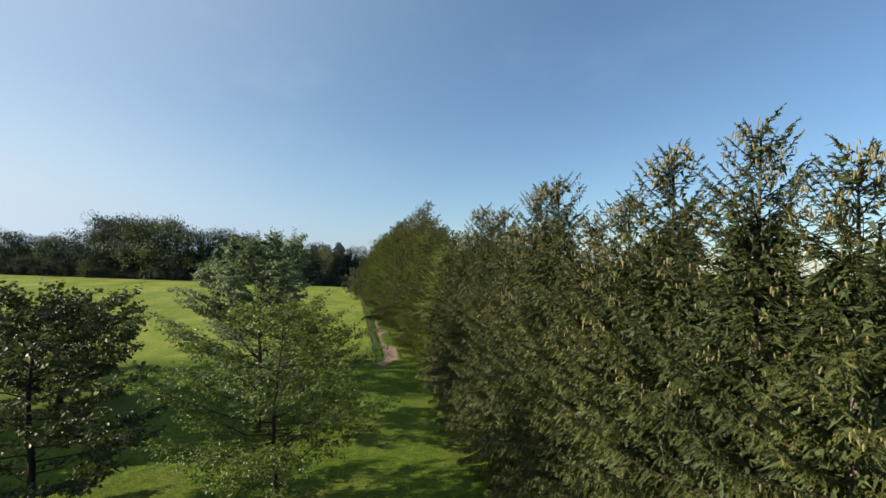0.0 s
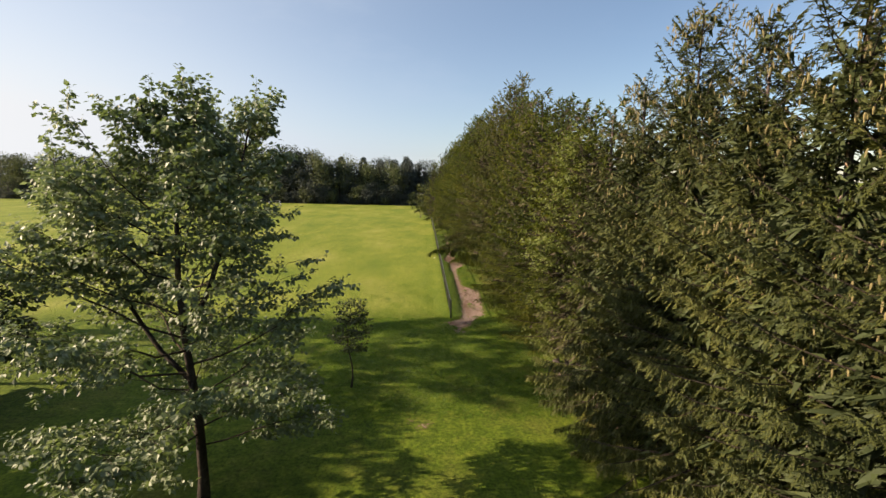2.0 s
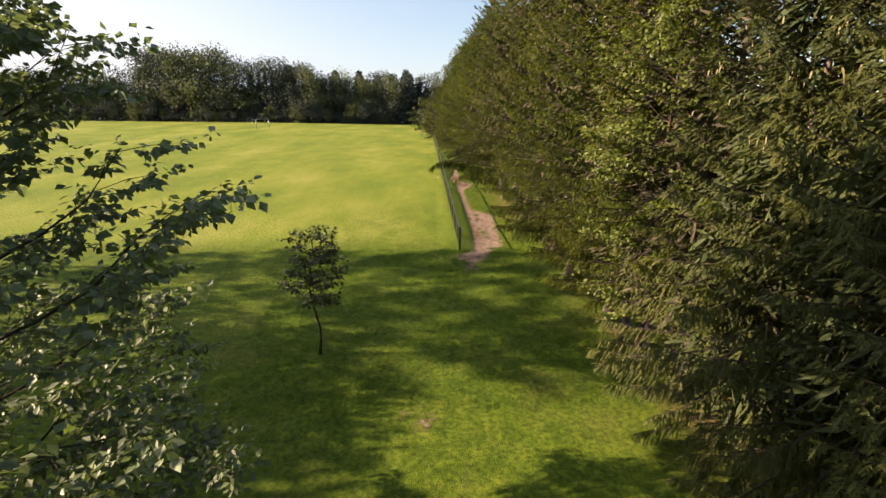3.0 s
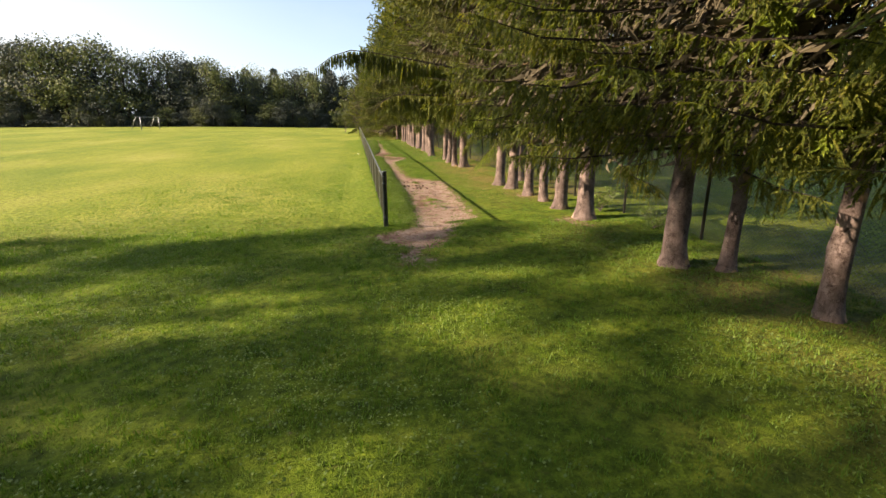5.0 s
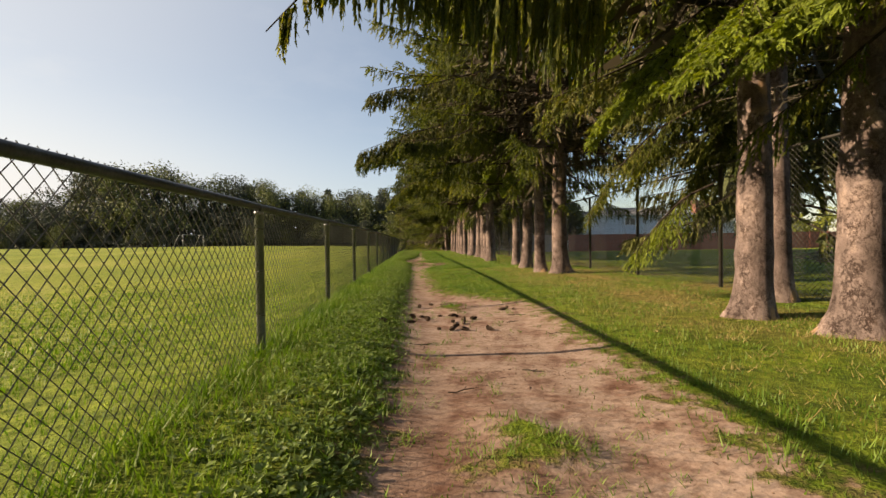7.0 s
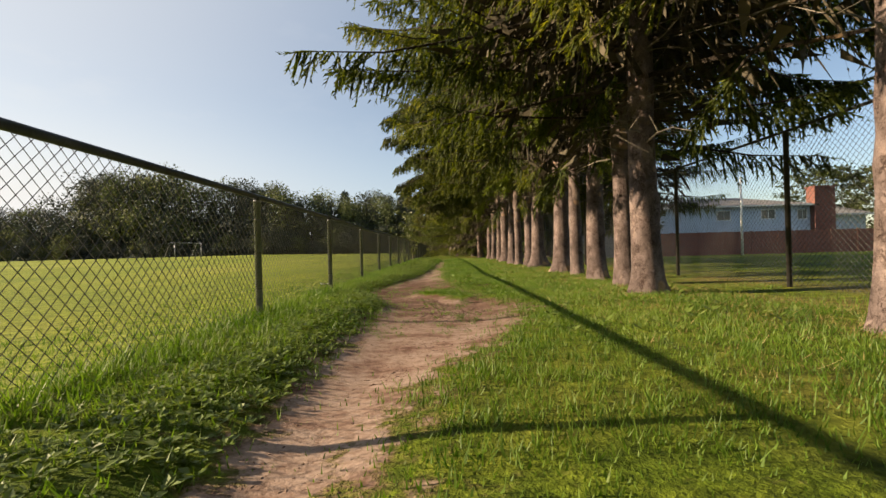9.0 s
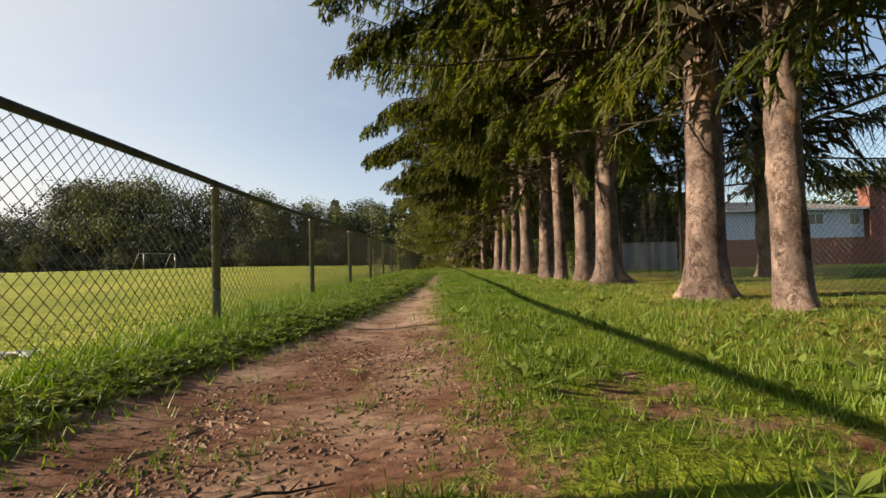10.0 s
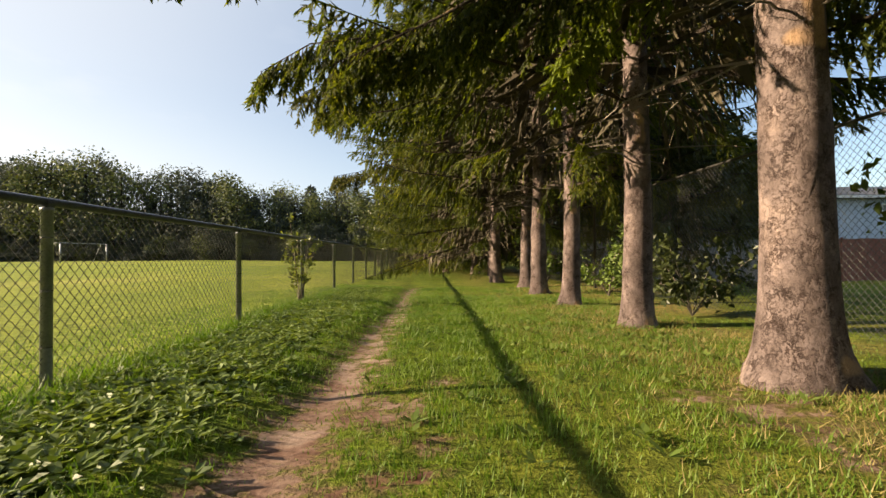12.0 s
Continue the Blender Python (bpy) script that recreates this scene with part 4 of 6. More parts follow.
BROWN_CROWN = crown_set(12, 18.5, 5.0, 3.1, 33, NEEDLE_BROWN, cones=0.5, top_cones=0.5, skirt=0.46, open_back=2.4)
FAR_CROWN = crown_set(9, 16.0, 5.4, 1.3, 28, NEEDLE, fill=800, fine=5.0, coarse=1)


def spruce(x, y, H, dbh, crown, turn, girth=1.0, lean=(0, 0), z0=0.0):
    turn = 38 * math.sin(radians(turn))
    hh, wood, fol, cone, dead, brush = crown
    root = put("spruce_tree", None, m=pose(x, y, 0), label="tall green Norway spruce with drooping branches in a row", category="tree", group="row of spruces")
    put("trunk", trunk_mesh(int(100 + y * 7) % 9973, H * 0.985, dbh * (0.8 if y > -1 else 0.92), lean, 0.9 if y > 30 and dbh > 0.47 else 0.55 if dbh > 0.47 else 0.4), root, label="rough pinkish-grey bark trunk")
    m = pose(0, 0, z0, 0, 0, turn) @ Matrix.Diagonal((girth, girth * (1 if int(abs(y) * 3) % 2 else -1), (H - z0) / hh, 1))
    put("limb_frame", wood, root, m)
    put("inner_brush", brush, root, m, label="dead inner twigs tinted dark for shade inside the crown")
    put("crown", fol, root, m, label="dense hanging dark green needles")
    if cone is not None:
        put("cone_spray", cone, root, m, label="hanging pale brown cones", kind="stuff")
    put("dead_twig_tangle", dead, root, pose(0, 0, 0, 0, 0, turn + 40), label="bare grey dead twigs")


# x, y, height, trunk width
NEAR = [(5.9, -26.6, 13.2, 0.42), (6.0, -24.0, 14.5, 0.42), (6.0, -21.5, 14, 0.42), (6.2, -18.3, 15.2, 0.42), (5.9, -15.6, 13.6, 0.42), (5.8, -13.1, 13, 0.42),
        (5.75, -10.55, 13.2, 0.3), (5.62, -9.2, 13.6, 0.26), (5.47, -7.75, 14, 0.27), (5.62, -6.34, 14.2, 0.3), (5.77, -4.3, 14, 0.26), (5.05, -3.8, 15, 0.42),
        (5.45, 0.58, 15.5, 0.52), (5.36, 1.98, 15, 0.44), (5.36, 3.38, 16, 0.34), (5.32, 4.69, 16, 0.38), (5.27, 6.23, 17, 0.46), (5.07, 7.34, 17.5, 0.44), (6.3, 8.55, 18.6, 0.42),
        (8.7, 11.6, 15.5, 0.42), (5.22, 14.86, 17, 0.5), (4.81, 15.5, 16, 0.36), (5.05, 17.9, 17, 0.44), (5.1, 19.9, 16, 0.36), (4.62, 22.95, 17, 0.46),
        (4.9, 24.45, 16, 0.42), (4.9, 25.85, 17, 0.42), (4.99, 27.55, 16, 0.34), (4.96, 28.78, 17, 0.5),
        (5.03, 32.08, 17.5, 0.5), (4.98, 33.43, 16, 0.44), (4.75, 34.45, 17, 0.32), (4.74, 35.74, 16, 0.44),
        (4.98, 39.75, 17, 0.56), (5.0, 42.3, 16, 0.42), (4.98, 44.87, 16.5, 0.36)]
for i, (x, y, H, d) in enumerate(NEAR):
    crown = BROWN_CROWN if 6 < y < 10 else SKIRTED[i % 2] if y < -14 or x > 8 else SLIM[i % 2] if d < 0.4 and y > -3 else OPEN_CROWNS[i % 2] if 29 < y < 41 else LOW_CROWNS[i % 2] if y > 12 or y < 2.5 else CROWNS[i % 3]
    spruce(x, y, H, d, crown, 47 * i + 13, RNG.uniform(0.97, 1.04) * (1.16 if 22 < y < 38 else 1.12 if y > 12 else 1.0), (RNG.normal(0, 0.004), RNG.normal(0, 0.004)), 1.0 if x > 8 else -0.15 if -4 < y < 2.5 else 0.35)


def long_branch(x, y, z, az, L, seed, rise, nod, m=430):
    """One far-reaching limb, arched, with a row of hanging needled tassels."""
    r = np.random.default_rng(seed)
    root = put("spruce_limb", None, m=pose(x, y, z, 0, 0, az), label="long spruce limb reaching over the track with hanging tassels", category="branch")
    g, fol = Geo(), Geo()
    s = np.linspace(0, 1, 14)
    pts = np.stack([L * s, 0.2 * np.sin(s * 3), rise * s ** 0.9 - nod * np.maximum(s - 0.8, 0) ** 2 * 25], -1)
    g.tube(pts, 0.035 * (1 - s) ** 0.8 + 0.006, 5, False)
    put("limb", g.mesh("limb", BARK_DARK, True), root)
    q = 1 - (1 - 0.4) * r.random(m) ** 0.7
    base = np.stack([np.interp(q, s, pts[:, i]) for i in range(3)], -1)
    base[:, 1] += r.normal(0, 0.3, m) * (1 - q)
    base[:, 2] -= np.abs(r.normal(0, 0.1, m)) * (1 - q) * 3
    way = np.stack([r.normal(0.06, 0.08, m), r.normal(0, 0.08, m), -np.ones(m)], -1)
    way /= np.linalg.norm(way, axis=1)[:, None]
    ln = r.uniform(0.18, 0.5, m) * (0.7 + 1.9 * (1 - q))
    needle_twigs(fol, base, way, np.minimum(ln, 0.95), r, 8, 0.038, 0.4, True)
    put("tassel_foliage", fol.mesh("tassel_foliage", NEEDLE), root)


long_branch(5.32, 4.69, 3.7, 184, 7.1, 301, 1.12, 0.75)
long_branch(5.1, 7.34, 3.4, 188, 5.2, 305, 0.1, 0.7, 330)
long_branch(4.98, 39.75, 3.5, 206, 4.9, 313, 0.1, 0.6, 380)
long_branch(4.8, 35.66, 4.3, 190, 4.4, 314, 0.3, 0.5, 380)


def spray_limb(root, tip, seed, m=40, mat=None, arch=0.22, wide=0.036, hang=1.0, label="low spruce limb with green sprays coloured bright for sunlight"):
    """A low limb with flat sprays of needles to both sides, bending down to its tip."""
    r = np.random.default_rng(seed)
    root, tip = np.array(root, float), np.array(tip, float)
    thing = put("spruce_limb", None, m=pose(*root), label=label, category="branch")
    g, fol = Geo(), Geo()
    s = np.linspace(0, 1, 8)
    run = tip - root
    L = float(np.linalg.norm(run))
    pts = run * s[:, None] + np.array((0, 0, 1.0)) * (arch * L * np.sin(np.pi * s))[:, None] + r.normal(0, 0.012 * L, (8, 3)) * s[:, None]
    g.tube(pts, 0.018 * (1 - s) ** 0.8 + 0.004, 5, False)
    q = 0.3 + 0.7 * (np.arange(m) + r.random(m)) / m
    base = np.stack([np.interp(q, s, pts[:, i]) for i in range(3)], -1)
    ahead = run / L
    lat = np.cross(ahead, (0, 0, 1.0))
    lat /= np.linalg.norm(lat)
    for k in range(m):
        sgn = 1.0 if k % 2 else -1.0
        d = ahead * r.uniform(0.4, 0.9) + lat * sgn * r.uniform(0.4, 0.9) + np.array((0, 0, -r.uniform(0.25, 0.9) * hang))
        d /= np.linalg.norm(d)
        l2 = (0.26 + 0.62 * (1.1 - q[k])) * r.uniform(0.7, 1.25)
        e = base[k] + d * l2
        g.tube([base[k], (base[k] + e) / 2 + (0, 0, 0.02), e], [0.005, 0.004, 0.002], 3, False)
        n = 9
        t = (np.arange(n) + r.random(n)) / n
        b = base[k] + (e - base[k]) * t[:, None]
        sd = np.cross(d, (0, 0, 1.0))
        sd /= np.linalg.norm(sd) + 1e-9
        w = d * 0.8 + sd * np.where(np.arange(n) % 2 == 0, 0.7, -0.7)[:, None] + r.normal(0, 0.15, (n, 3)) + np.array((0, 0, -0.35 * hang))
        w /= np.linalg.norm(w, axis=1)[:, None]
        needle_twigs(fol, b, w, r.uniform(0.1, 0.2, n) * (1.2 - 0.4 * t), r, 6, wide, 0.7, True)
        needle_twigs(fol, e[None, :], d[None, :], np.array([0.12]), r, 6, wide, 0.7, True)
    put("limb", g.mesh("limb", BARK_DARK, True), thing)
    put("spray_foliage", fol.mesh("spray_foliage", mat or NEEDLE_SUNLIT), thing)


# low limbs with sunlight put into the needle colour: trunk point, tip
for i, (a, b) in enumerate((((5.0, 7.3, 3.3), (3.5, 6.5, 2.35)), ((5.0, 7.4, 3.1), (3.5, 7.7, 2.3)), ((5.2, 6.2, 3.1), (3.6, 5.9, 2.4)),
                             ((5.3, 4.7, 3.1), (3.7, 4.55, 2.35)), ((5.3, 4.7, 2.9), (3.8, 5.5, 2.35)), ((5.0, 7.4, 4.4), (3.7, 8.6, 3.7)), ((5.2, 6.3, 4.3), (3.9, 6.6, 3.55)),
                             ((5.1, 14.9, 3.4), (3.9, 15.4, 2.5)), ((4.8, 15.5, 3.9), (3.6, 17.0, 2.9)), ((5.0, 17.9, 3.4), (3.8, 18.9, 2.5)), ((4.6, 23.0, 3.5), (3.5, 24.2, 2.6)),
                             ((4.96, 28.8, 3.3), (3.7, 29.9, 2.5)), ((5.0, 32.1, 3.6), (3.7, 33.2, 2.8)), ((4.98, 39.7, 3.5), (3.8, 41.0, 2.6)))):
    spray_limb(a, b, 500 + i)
# long dark limbs that reach over the track
for i, (a, b) in enumerate((((5.0, 42.3, 3.9), (0.7, 43.2, 3.2)), ((5.0, 44.9, 4.4), (0.4, 45.4, 3.6)), ((5.0, 44.9, 5.4), (0.7, 45.0, 4.8)), ((5.0, 47.4, 3.6), (0.1, 48.0, 2.9)), ((5.0, 47.4, 4.8), (0.2, 47.6, 4.2)),
                             ((4.9, 39.8, 5.0), (1.6, 41.6, 4.7)), ((5.0, 14.9, 4.6), (-0.1, 14.0, 3.25)), ((4.8, 15.5, 5.0), (-0.2, 15.2, 3.0)), ((5.2, 14.9, 4.0), (0.9, 13.2, 3.2)), ((5.2, 14.9, 5.6), (0.3, 13.1, 4.3)), ((5.0, 17.9, 4.2), (0.4, 18.0, 2.5)), ((5.0, 17.9, 4.8), (0.1, 16.8, 3.6)),
                             ((4.8, 35.7, 4.8), (0.1, 35.4, 3.3)), ((4.8, 35.7, 5.6), (0.1, 35.2, 4.1)), ((5.0, 33.4, 5.2), (0.4, 34.0, 3.0)), ((5.0, 33.4, 5.8), (0.3, 33.0, 5.3)), ((4.8, 35.7, 4.2), (0.9, 36.8, 3.0)), ((5.0, 32.1, 4.6), (1.1, 33.6, 3.9)),
                             ((5.0, 39.7, 4.2), (0.4, 38.2, 3.1)), ((5.0, 39.7, 5.2), (0.3, 38.6, 4.0)), ((5.0, 39.7, 4.6), (0.5, 40.2, 3.3)), ((5.0, 39.7, 3.8), (1.2, 38.2, 2.6)), ((5.0, 39.7, 3.6), (1.6, 40.6, 2.5)), ((5.0, 42.3, 4.2), (0.6, 41.6, 2.9)), ((5.0, 32.1, 5.6), (0.0, 32.2, 4.4)), ((5.0, 28.8, 5.6), (0.3, 30.4, 4.6)), ((5.0, 28.8, 4.9), (0.6, 30.8, 3.9)))):
    spray_limb(a, b, 540 + i, 80, NEEDLE if i % 3 else NEEDLE_BROWN, 0.02, 0.03, 2.6, "long dark spruce limb with feathery sprays")
# low limbs of the old spruce standing back from the row, the lowest almost at the grass
for i, (a, b, m, mat) in enumerate((((5.7, 9.0, 1.7), (4.6, 9.2, 0.7), 26, NEEDLE_SUNLIT), ((5.6, 8.9, 2.9), (4.1, 9.8, 1.4), 24, NEEDLE), ((6.2, 8.5, 4.0), (3.4, 9.8, 2.9), 46, NEEDLE), ((6.2, 8.6, 4.4), (3.7, 10.6, 3.3), 50, NEEDLE_SUNLIT),
                                     ((6.3, 8.6, 3.7), (5.4, 10.8, 2.2), 64, NEEDLE), ((6.3, 8.6, 3.4), (6.6, 10.9, 1.9), 64, NEEDLE), ((6.3, 8.6, 3.9), (7.8, 10.2, 2.1), 64, NEEDLE), ((6.3, 8.6, 4.6), (4.9, 11.2, 3.2), 64, NEEDLE), ((6.3, 8.6, 4.8), (7.2, 11.0, 3.2), 64, NEEDLE))):
    spray_limb(a, b, 600 + i, m, mat, 0.12, 0.022, 1.6, "low drooping limb of an old spruce")
# dull limbs on the side away from the track
for i, (a, b) in enumerate((((5.0, 33.4, 4.0), (7.6, 35.0, 2.4)), ((4.8, 34.5, 3.7), (7.0, 36.6, 2.1)), ((4.8, 35.7, 4.2), (7.2, 37.8, 2.3)), ((4.8, 35.7, 5.0), (7.8, 36.8, 3.3)), ((5.0, 33.4, 4.9), (8.0, 35.6, 3.5)), ((5.0, 32.1, 3.9), (7.5, 33.4, 2.6)),
                             ((5.0, 32.1, 4.8), (7.9, 32.6, 3.4)), ((5.0, 39.7, 4.2), (7.6, 41.0, 2.4)), ((5.0, 39.7, 3.8), (7.2, 42.4, 2.2)), ((4.8, 35.7, 5.8), (7.0, 38.2, 4.2)), ((5.0, 33.4, 5.8), (7.4, 36.2, 4.6)), ((5.0, 39.7, 4.8), (8.4, 39.6, 3.2)), ((5.0, 39.7, 4.4), (8.2, 40.4, 2.8)), ((4.8, 35.7, 5.2), (8.0, 38.8, 3.8)), ((5.0, 39.7, 5.2), (8.6, 40.6, 3.9)), ((5.0, 39.7, 3.9), (7.8, 39.0, 2.4)), ((5.0, 42.3, 4.4), (8.3, 43.0, 2.9)))):
    spray_limb(a, b, 640 + i, 60, NEEDLE_BROWN, 0.06, 0.028, 1.8, "dull shaded spruce limb hanging behind the trunks")
# limbs of the thin trees beside the lawn, needles tinted bright as sunlit
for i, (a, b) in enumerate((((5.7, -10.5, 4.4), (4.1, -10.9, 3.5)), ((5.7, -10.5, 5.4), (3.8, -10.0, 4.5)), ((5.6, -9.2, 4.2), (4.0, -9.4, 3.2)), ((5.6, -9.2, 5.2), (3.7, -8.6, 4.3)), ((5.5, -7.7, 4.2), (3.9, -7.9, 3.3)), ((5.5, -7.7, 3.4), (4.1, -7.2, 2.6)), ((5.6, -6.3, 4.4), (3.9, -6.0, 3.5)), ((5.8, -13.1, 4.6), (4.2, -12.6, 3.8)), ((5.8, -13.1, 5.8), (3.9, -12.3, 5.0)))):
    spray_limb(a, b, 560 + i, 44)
# spruces beyond the tall fence
for x, y, H, crown in ((9.0, 33.6, 14.0, LOW_CROWNS[0]), (9.6, 50.5, 14.5, SKIRTED[0])):
    spruce(x, y, H, 0.4, crown, y * 23, 0.8)
# the older end of the row: tops that stand free
for x, y, H in ((6.1, -44.5, 13.5), (6.2, -42.2, 14.6), (6.1, -39.3, 14.74), (5.9, -37.4, 13.6), (6.4, -34.3, 13.1), (6.1, -31.45, 15.1), (6.15, -29.3, 15.1)):
    spruce(x, y, H, 0.42, SKIRTED[int(-y) % 2], y * 31, 1.0)
for x, y, H in ((3.4, 64, 12), (2.2, 70.5, 14), (0.6, 76, 13)):
    spruce(x, y, H, 0.36, FAR_CROWN, y * 17, 0.75)
for i, y in enumerate(np.arange(47.4, 78, 2.6)):
    spruce(5.0 + 0.3 * math.sin(i * 2.1), y, 16 + math.sin(i * 1.7), 0.42, LOW_CROWNS[i % 2] if y < 54 else FAR_CROWN, 61 * i, 1.16)


def leaf_cloud(g, c, rad, n, size, r, single=False):
    """Leaves filling a clump: single folded blades on and inside an ellipsoid."""
    d = r.normal(0, 1, (n, 3))
    d /= np.linalg.norm(d, axis=1)[:, None]
    p = np.asarray(c) + d * (r.random(n) ** 0.45)[:, None] * np.asarray(rad)
    nrm = d * 0.6 + r.normal(0, 0.7, (n, 3)) + (0, 0, 0.45)
    nrm /= np.linalg.norm(nrm, axis=1)[:, None]
    u = np.cross(nrm, r.normal(0, 1, (n, 3)))
    u /= np.linalg.norm(u, axis=1)[:, None] + 1e-9
    w = np.cross(nrm, u)
    s = (size * r.uniform(0.6, 1.3, n))[:, None]
    fold = nrm * s * 0.16
    v = np.stack([p - u * s * 0.5, p - w * s * 0.32 + fold, p + u * s * 0.5, p + w * s * 0.32 + fold], 1).reshape(-1, 3)
    k = np.arange(n) * 4
    f = np.stack([k, k + 1, k + 3], -1) if single else np.concatenate([np.stack([k, k + 1, k + 2], -1), np.stack([k, k + 2, k + 3], -1)])
    g.add(v, f)


def shoot_leaves(g, a, b, n, size, r, droop=0.5, lean=0.8):
    """Leaves set to both sides along many shoots at once, each a folded blade that nods outward."""
    k = len(a)
    run = b - a
    run = run / (np.linalg.norm(run, axis=1)[:, None] + 1e-9)
    t = (np.arange(n)[None, :] + r.random((k, n))) / n
    p = a[:, None, :] + (b - a)[:, None, :] * t[:, :, None] + r.normal(0, 0.02, (k, n, 3))
    lat = np.cross(run, (0, 0, 1.0))
    lat /= np.linalg.norm(lat, axis=1)[:, None] + 1e-9
    sgn = np.where(np.arange(n) % 2 == 0, 1.0, -1.0)[None, :, None]
    d = run[:, None, :] * 0.5 + lat[:, None, :] * sgn * lean + r.normal(0, 0.45, (k, n, 3)) + np.array((0, 0, -droop))
    d = (d / np.linalg.norm(d, axis=2)[:, :, None]).reshape(-1, 3)
    p = p.reshape(-1, 3)
    w = np.cross(d, r.normal(0, 0.55, d.shape) + (-0.35, 0, 1.0))
    w /= np.linalg.norm(w, axis=1)[:, None] + 1e-9
    up = np.cross(w, d)
    sz = (size * r.uniform(0.65, 1.3, len(p)))[:, None]
    p = p + d * sz * 0.3
    v = np.stack([p, p + d * sz * 0.45 - w * sz * 0.36 + up * sz * 0.1, p + d * sz, p + d * sz * 0.45 + w * sz * 0.36 + up * sz * 0.1], 1).reshape(-1, 3)
    q = np.arange(len(p)) * 4
    g.add(v, np.concatenate([np.stack([q, q + 1, q + 2], -1), np.stack([q, q + 2, q + 3], -1)]))


def leafy_tree(name, x, y, H, R, clear, dbh, mat, label, seed, limbs, twigs, shoots, leaves, size, rise=(0.25, 1.3), skew=(0.0, 0.0), wide_at=0.3, pointed=0.8, droop=0.5, upright=0, leaders=(), shoot=0.42):
    """A broad-leaved tree: trunk, limbs that curve upwards, branchlets, and shoots lined with leaves."""
    r = np.random.default_rng(seed)
    root = put(name, None, m=pose(x, y, 0), label=label, category="tree")
    g, fol = Geo(), Geo()
    s = np.linspace(0, 1, 9)
    axis = np.stack([0.1 * np.sin(s * 8), 0.1 * np.sin(s * 6 + 1), H * 0.96 * s - 0.1 * (s == 0)], -1)
    g.tube(axis, dbh / 2 * ((1 - s) ** 0.85 * 0.95 + 0.05) * (1 + 0.5 * np.exp(-s * 40)), 10, False)
    stems = [(axis, clear, H, 1.0, limbs)]
    ss = np.linspace(0, 1, 6)
    for dx, dy, top, z0 in leaders:
        run = np.stack([dx * s ** 0.7, dy * s ** 0.7, z0 + (top - z0) * s], -1)
        g.tube(run, dbh * 0.22 * (1 - s) ** 0.85 + 0.006, 6, False)
        stems.append((run, z0 + 0.4 * (top - z0), top, 0.36, max(6, limbs // 4)))
    A, B = [], []
    for ax, low, top, part_r, count in stems:
        for i in range(count):
            u = (i + 0.6 * r.random()) / count
            z0 = low + (top * 0.93 - low) * u
            az = i * 2.39996 + r.normal(0, 0.35)
            full = (0.72 + 0.28 * u / wide_at) if u < wide_at else max(0.0, 1 - (u - wide_at) / (1.03 - wide_at)) ** pointed
            L = max(0.4, R * part_r * full * r.uniform(0.78, 1.12) * (1 + skew[0] * math.cos(az) + skew[1] * math.sin(az)))
            climb = min(L * (rise[0] + (rise[1] - rise[0]) * u) * r.uniform(0.75, 1.25), max(0.3, (top - z0) * r.uniform(0.7, 1.0)))
            p0 = np.array([np.interp(z0, ax[:, 2], ax[:, c]) for c in range(3)])
            ang = az + r.normal(0, 0.3) * ss
            pts = p0 + np.stack([L * ss ** 0.9 * np.cos(ang), L * ss ** 0.9 * np.sin(ang), climb * (0.5 * ss + 0.5 * ss ** 2)], -1)
            pts[1:-1] += r.normal(0, 0.025 * L, (4, 3))
            g.tube(pts, (0.006 + 0.04 * dbh + 0.003 * L) * (1 - ss) ** 0.9 + 0.004, 4, False)
            count2 = max(3, round(twigs * (0.35 + L / R)))
            for k in range(count2):
                t = 0.18 + 0.82 * (k + r.random()) / count2
                q = np.array([np.interp(t, ss, pts[:, c]) for c in range(3)])
                a2 = az + (1 if k % 2 else -1) * r.uniform(0.35, 1.15)
                l2 = L * r.uniform(0.7, 1.2) * (0.16 + 0.26 * (1 - t)) + 0.3
                e = q + np.array((l2 * math.cos(a2), l2 * math.sin(a2), l2 * (0.1 + 0.5 * u + r.normal(0, 0.18))))
                g.tube([q, (q + e) / 2 + (0, 0, 0.05), e], [0.008, 0.006, 0.003], 3, False)
                for j in range(shoots):
                    f = 0.15 + 0.85 * (j + r.random()) / shoots
                    o = q + (e - q) * f
                    a3 = a2 + (1 if j % 2 else -1) * r.uniform(0.2, 1.1)
                    l3 = shoot * r.uniform(0.6, 1.3)
                    A.append(o)
                    B.append(o + np.array((l3 * math.cos(a3), l3 * math.sin(a3), l3 * (0.05 + 0.55 * u + r.normal(0, 0.25)))))
            if upright and u > 0.4:
                for _ in range(upright):
                    o = pts[r.integers(3, 6)] + r.normal(0, 0.12, 3)
                    tip = o + np.array((r.normal(0, 0.12), r.normal(0, 0.12), r.uniform(0.5, 1.15)))
                    g.tube([o, tip], [0.008, 0.003], 3, False)
                    for f in (0.0, 0.33, 0.66):
                        A.append(o + (tip - o) * f)
                        B.append(o + (tip - o) * (f + 0.36))
    shoot_leaves(fol, np.array(A), np.array(B), leaves, size, r, droop)
    put("trunk", g.mesh("trunk", BARK_DARK, True), root, label="dark slender trunk and limbs")
    put("crown", fol.mesh("crown", mat), root, label="loose crown of many small leaves")
    return root


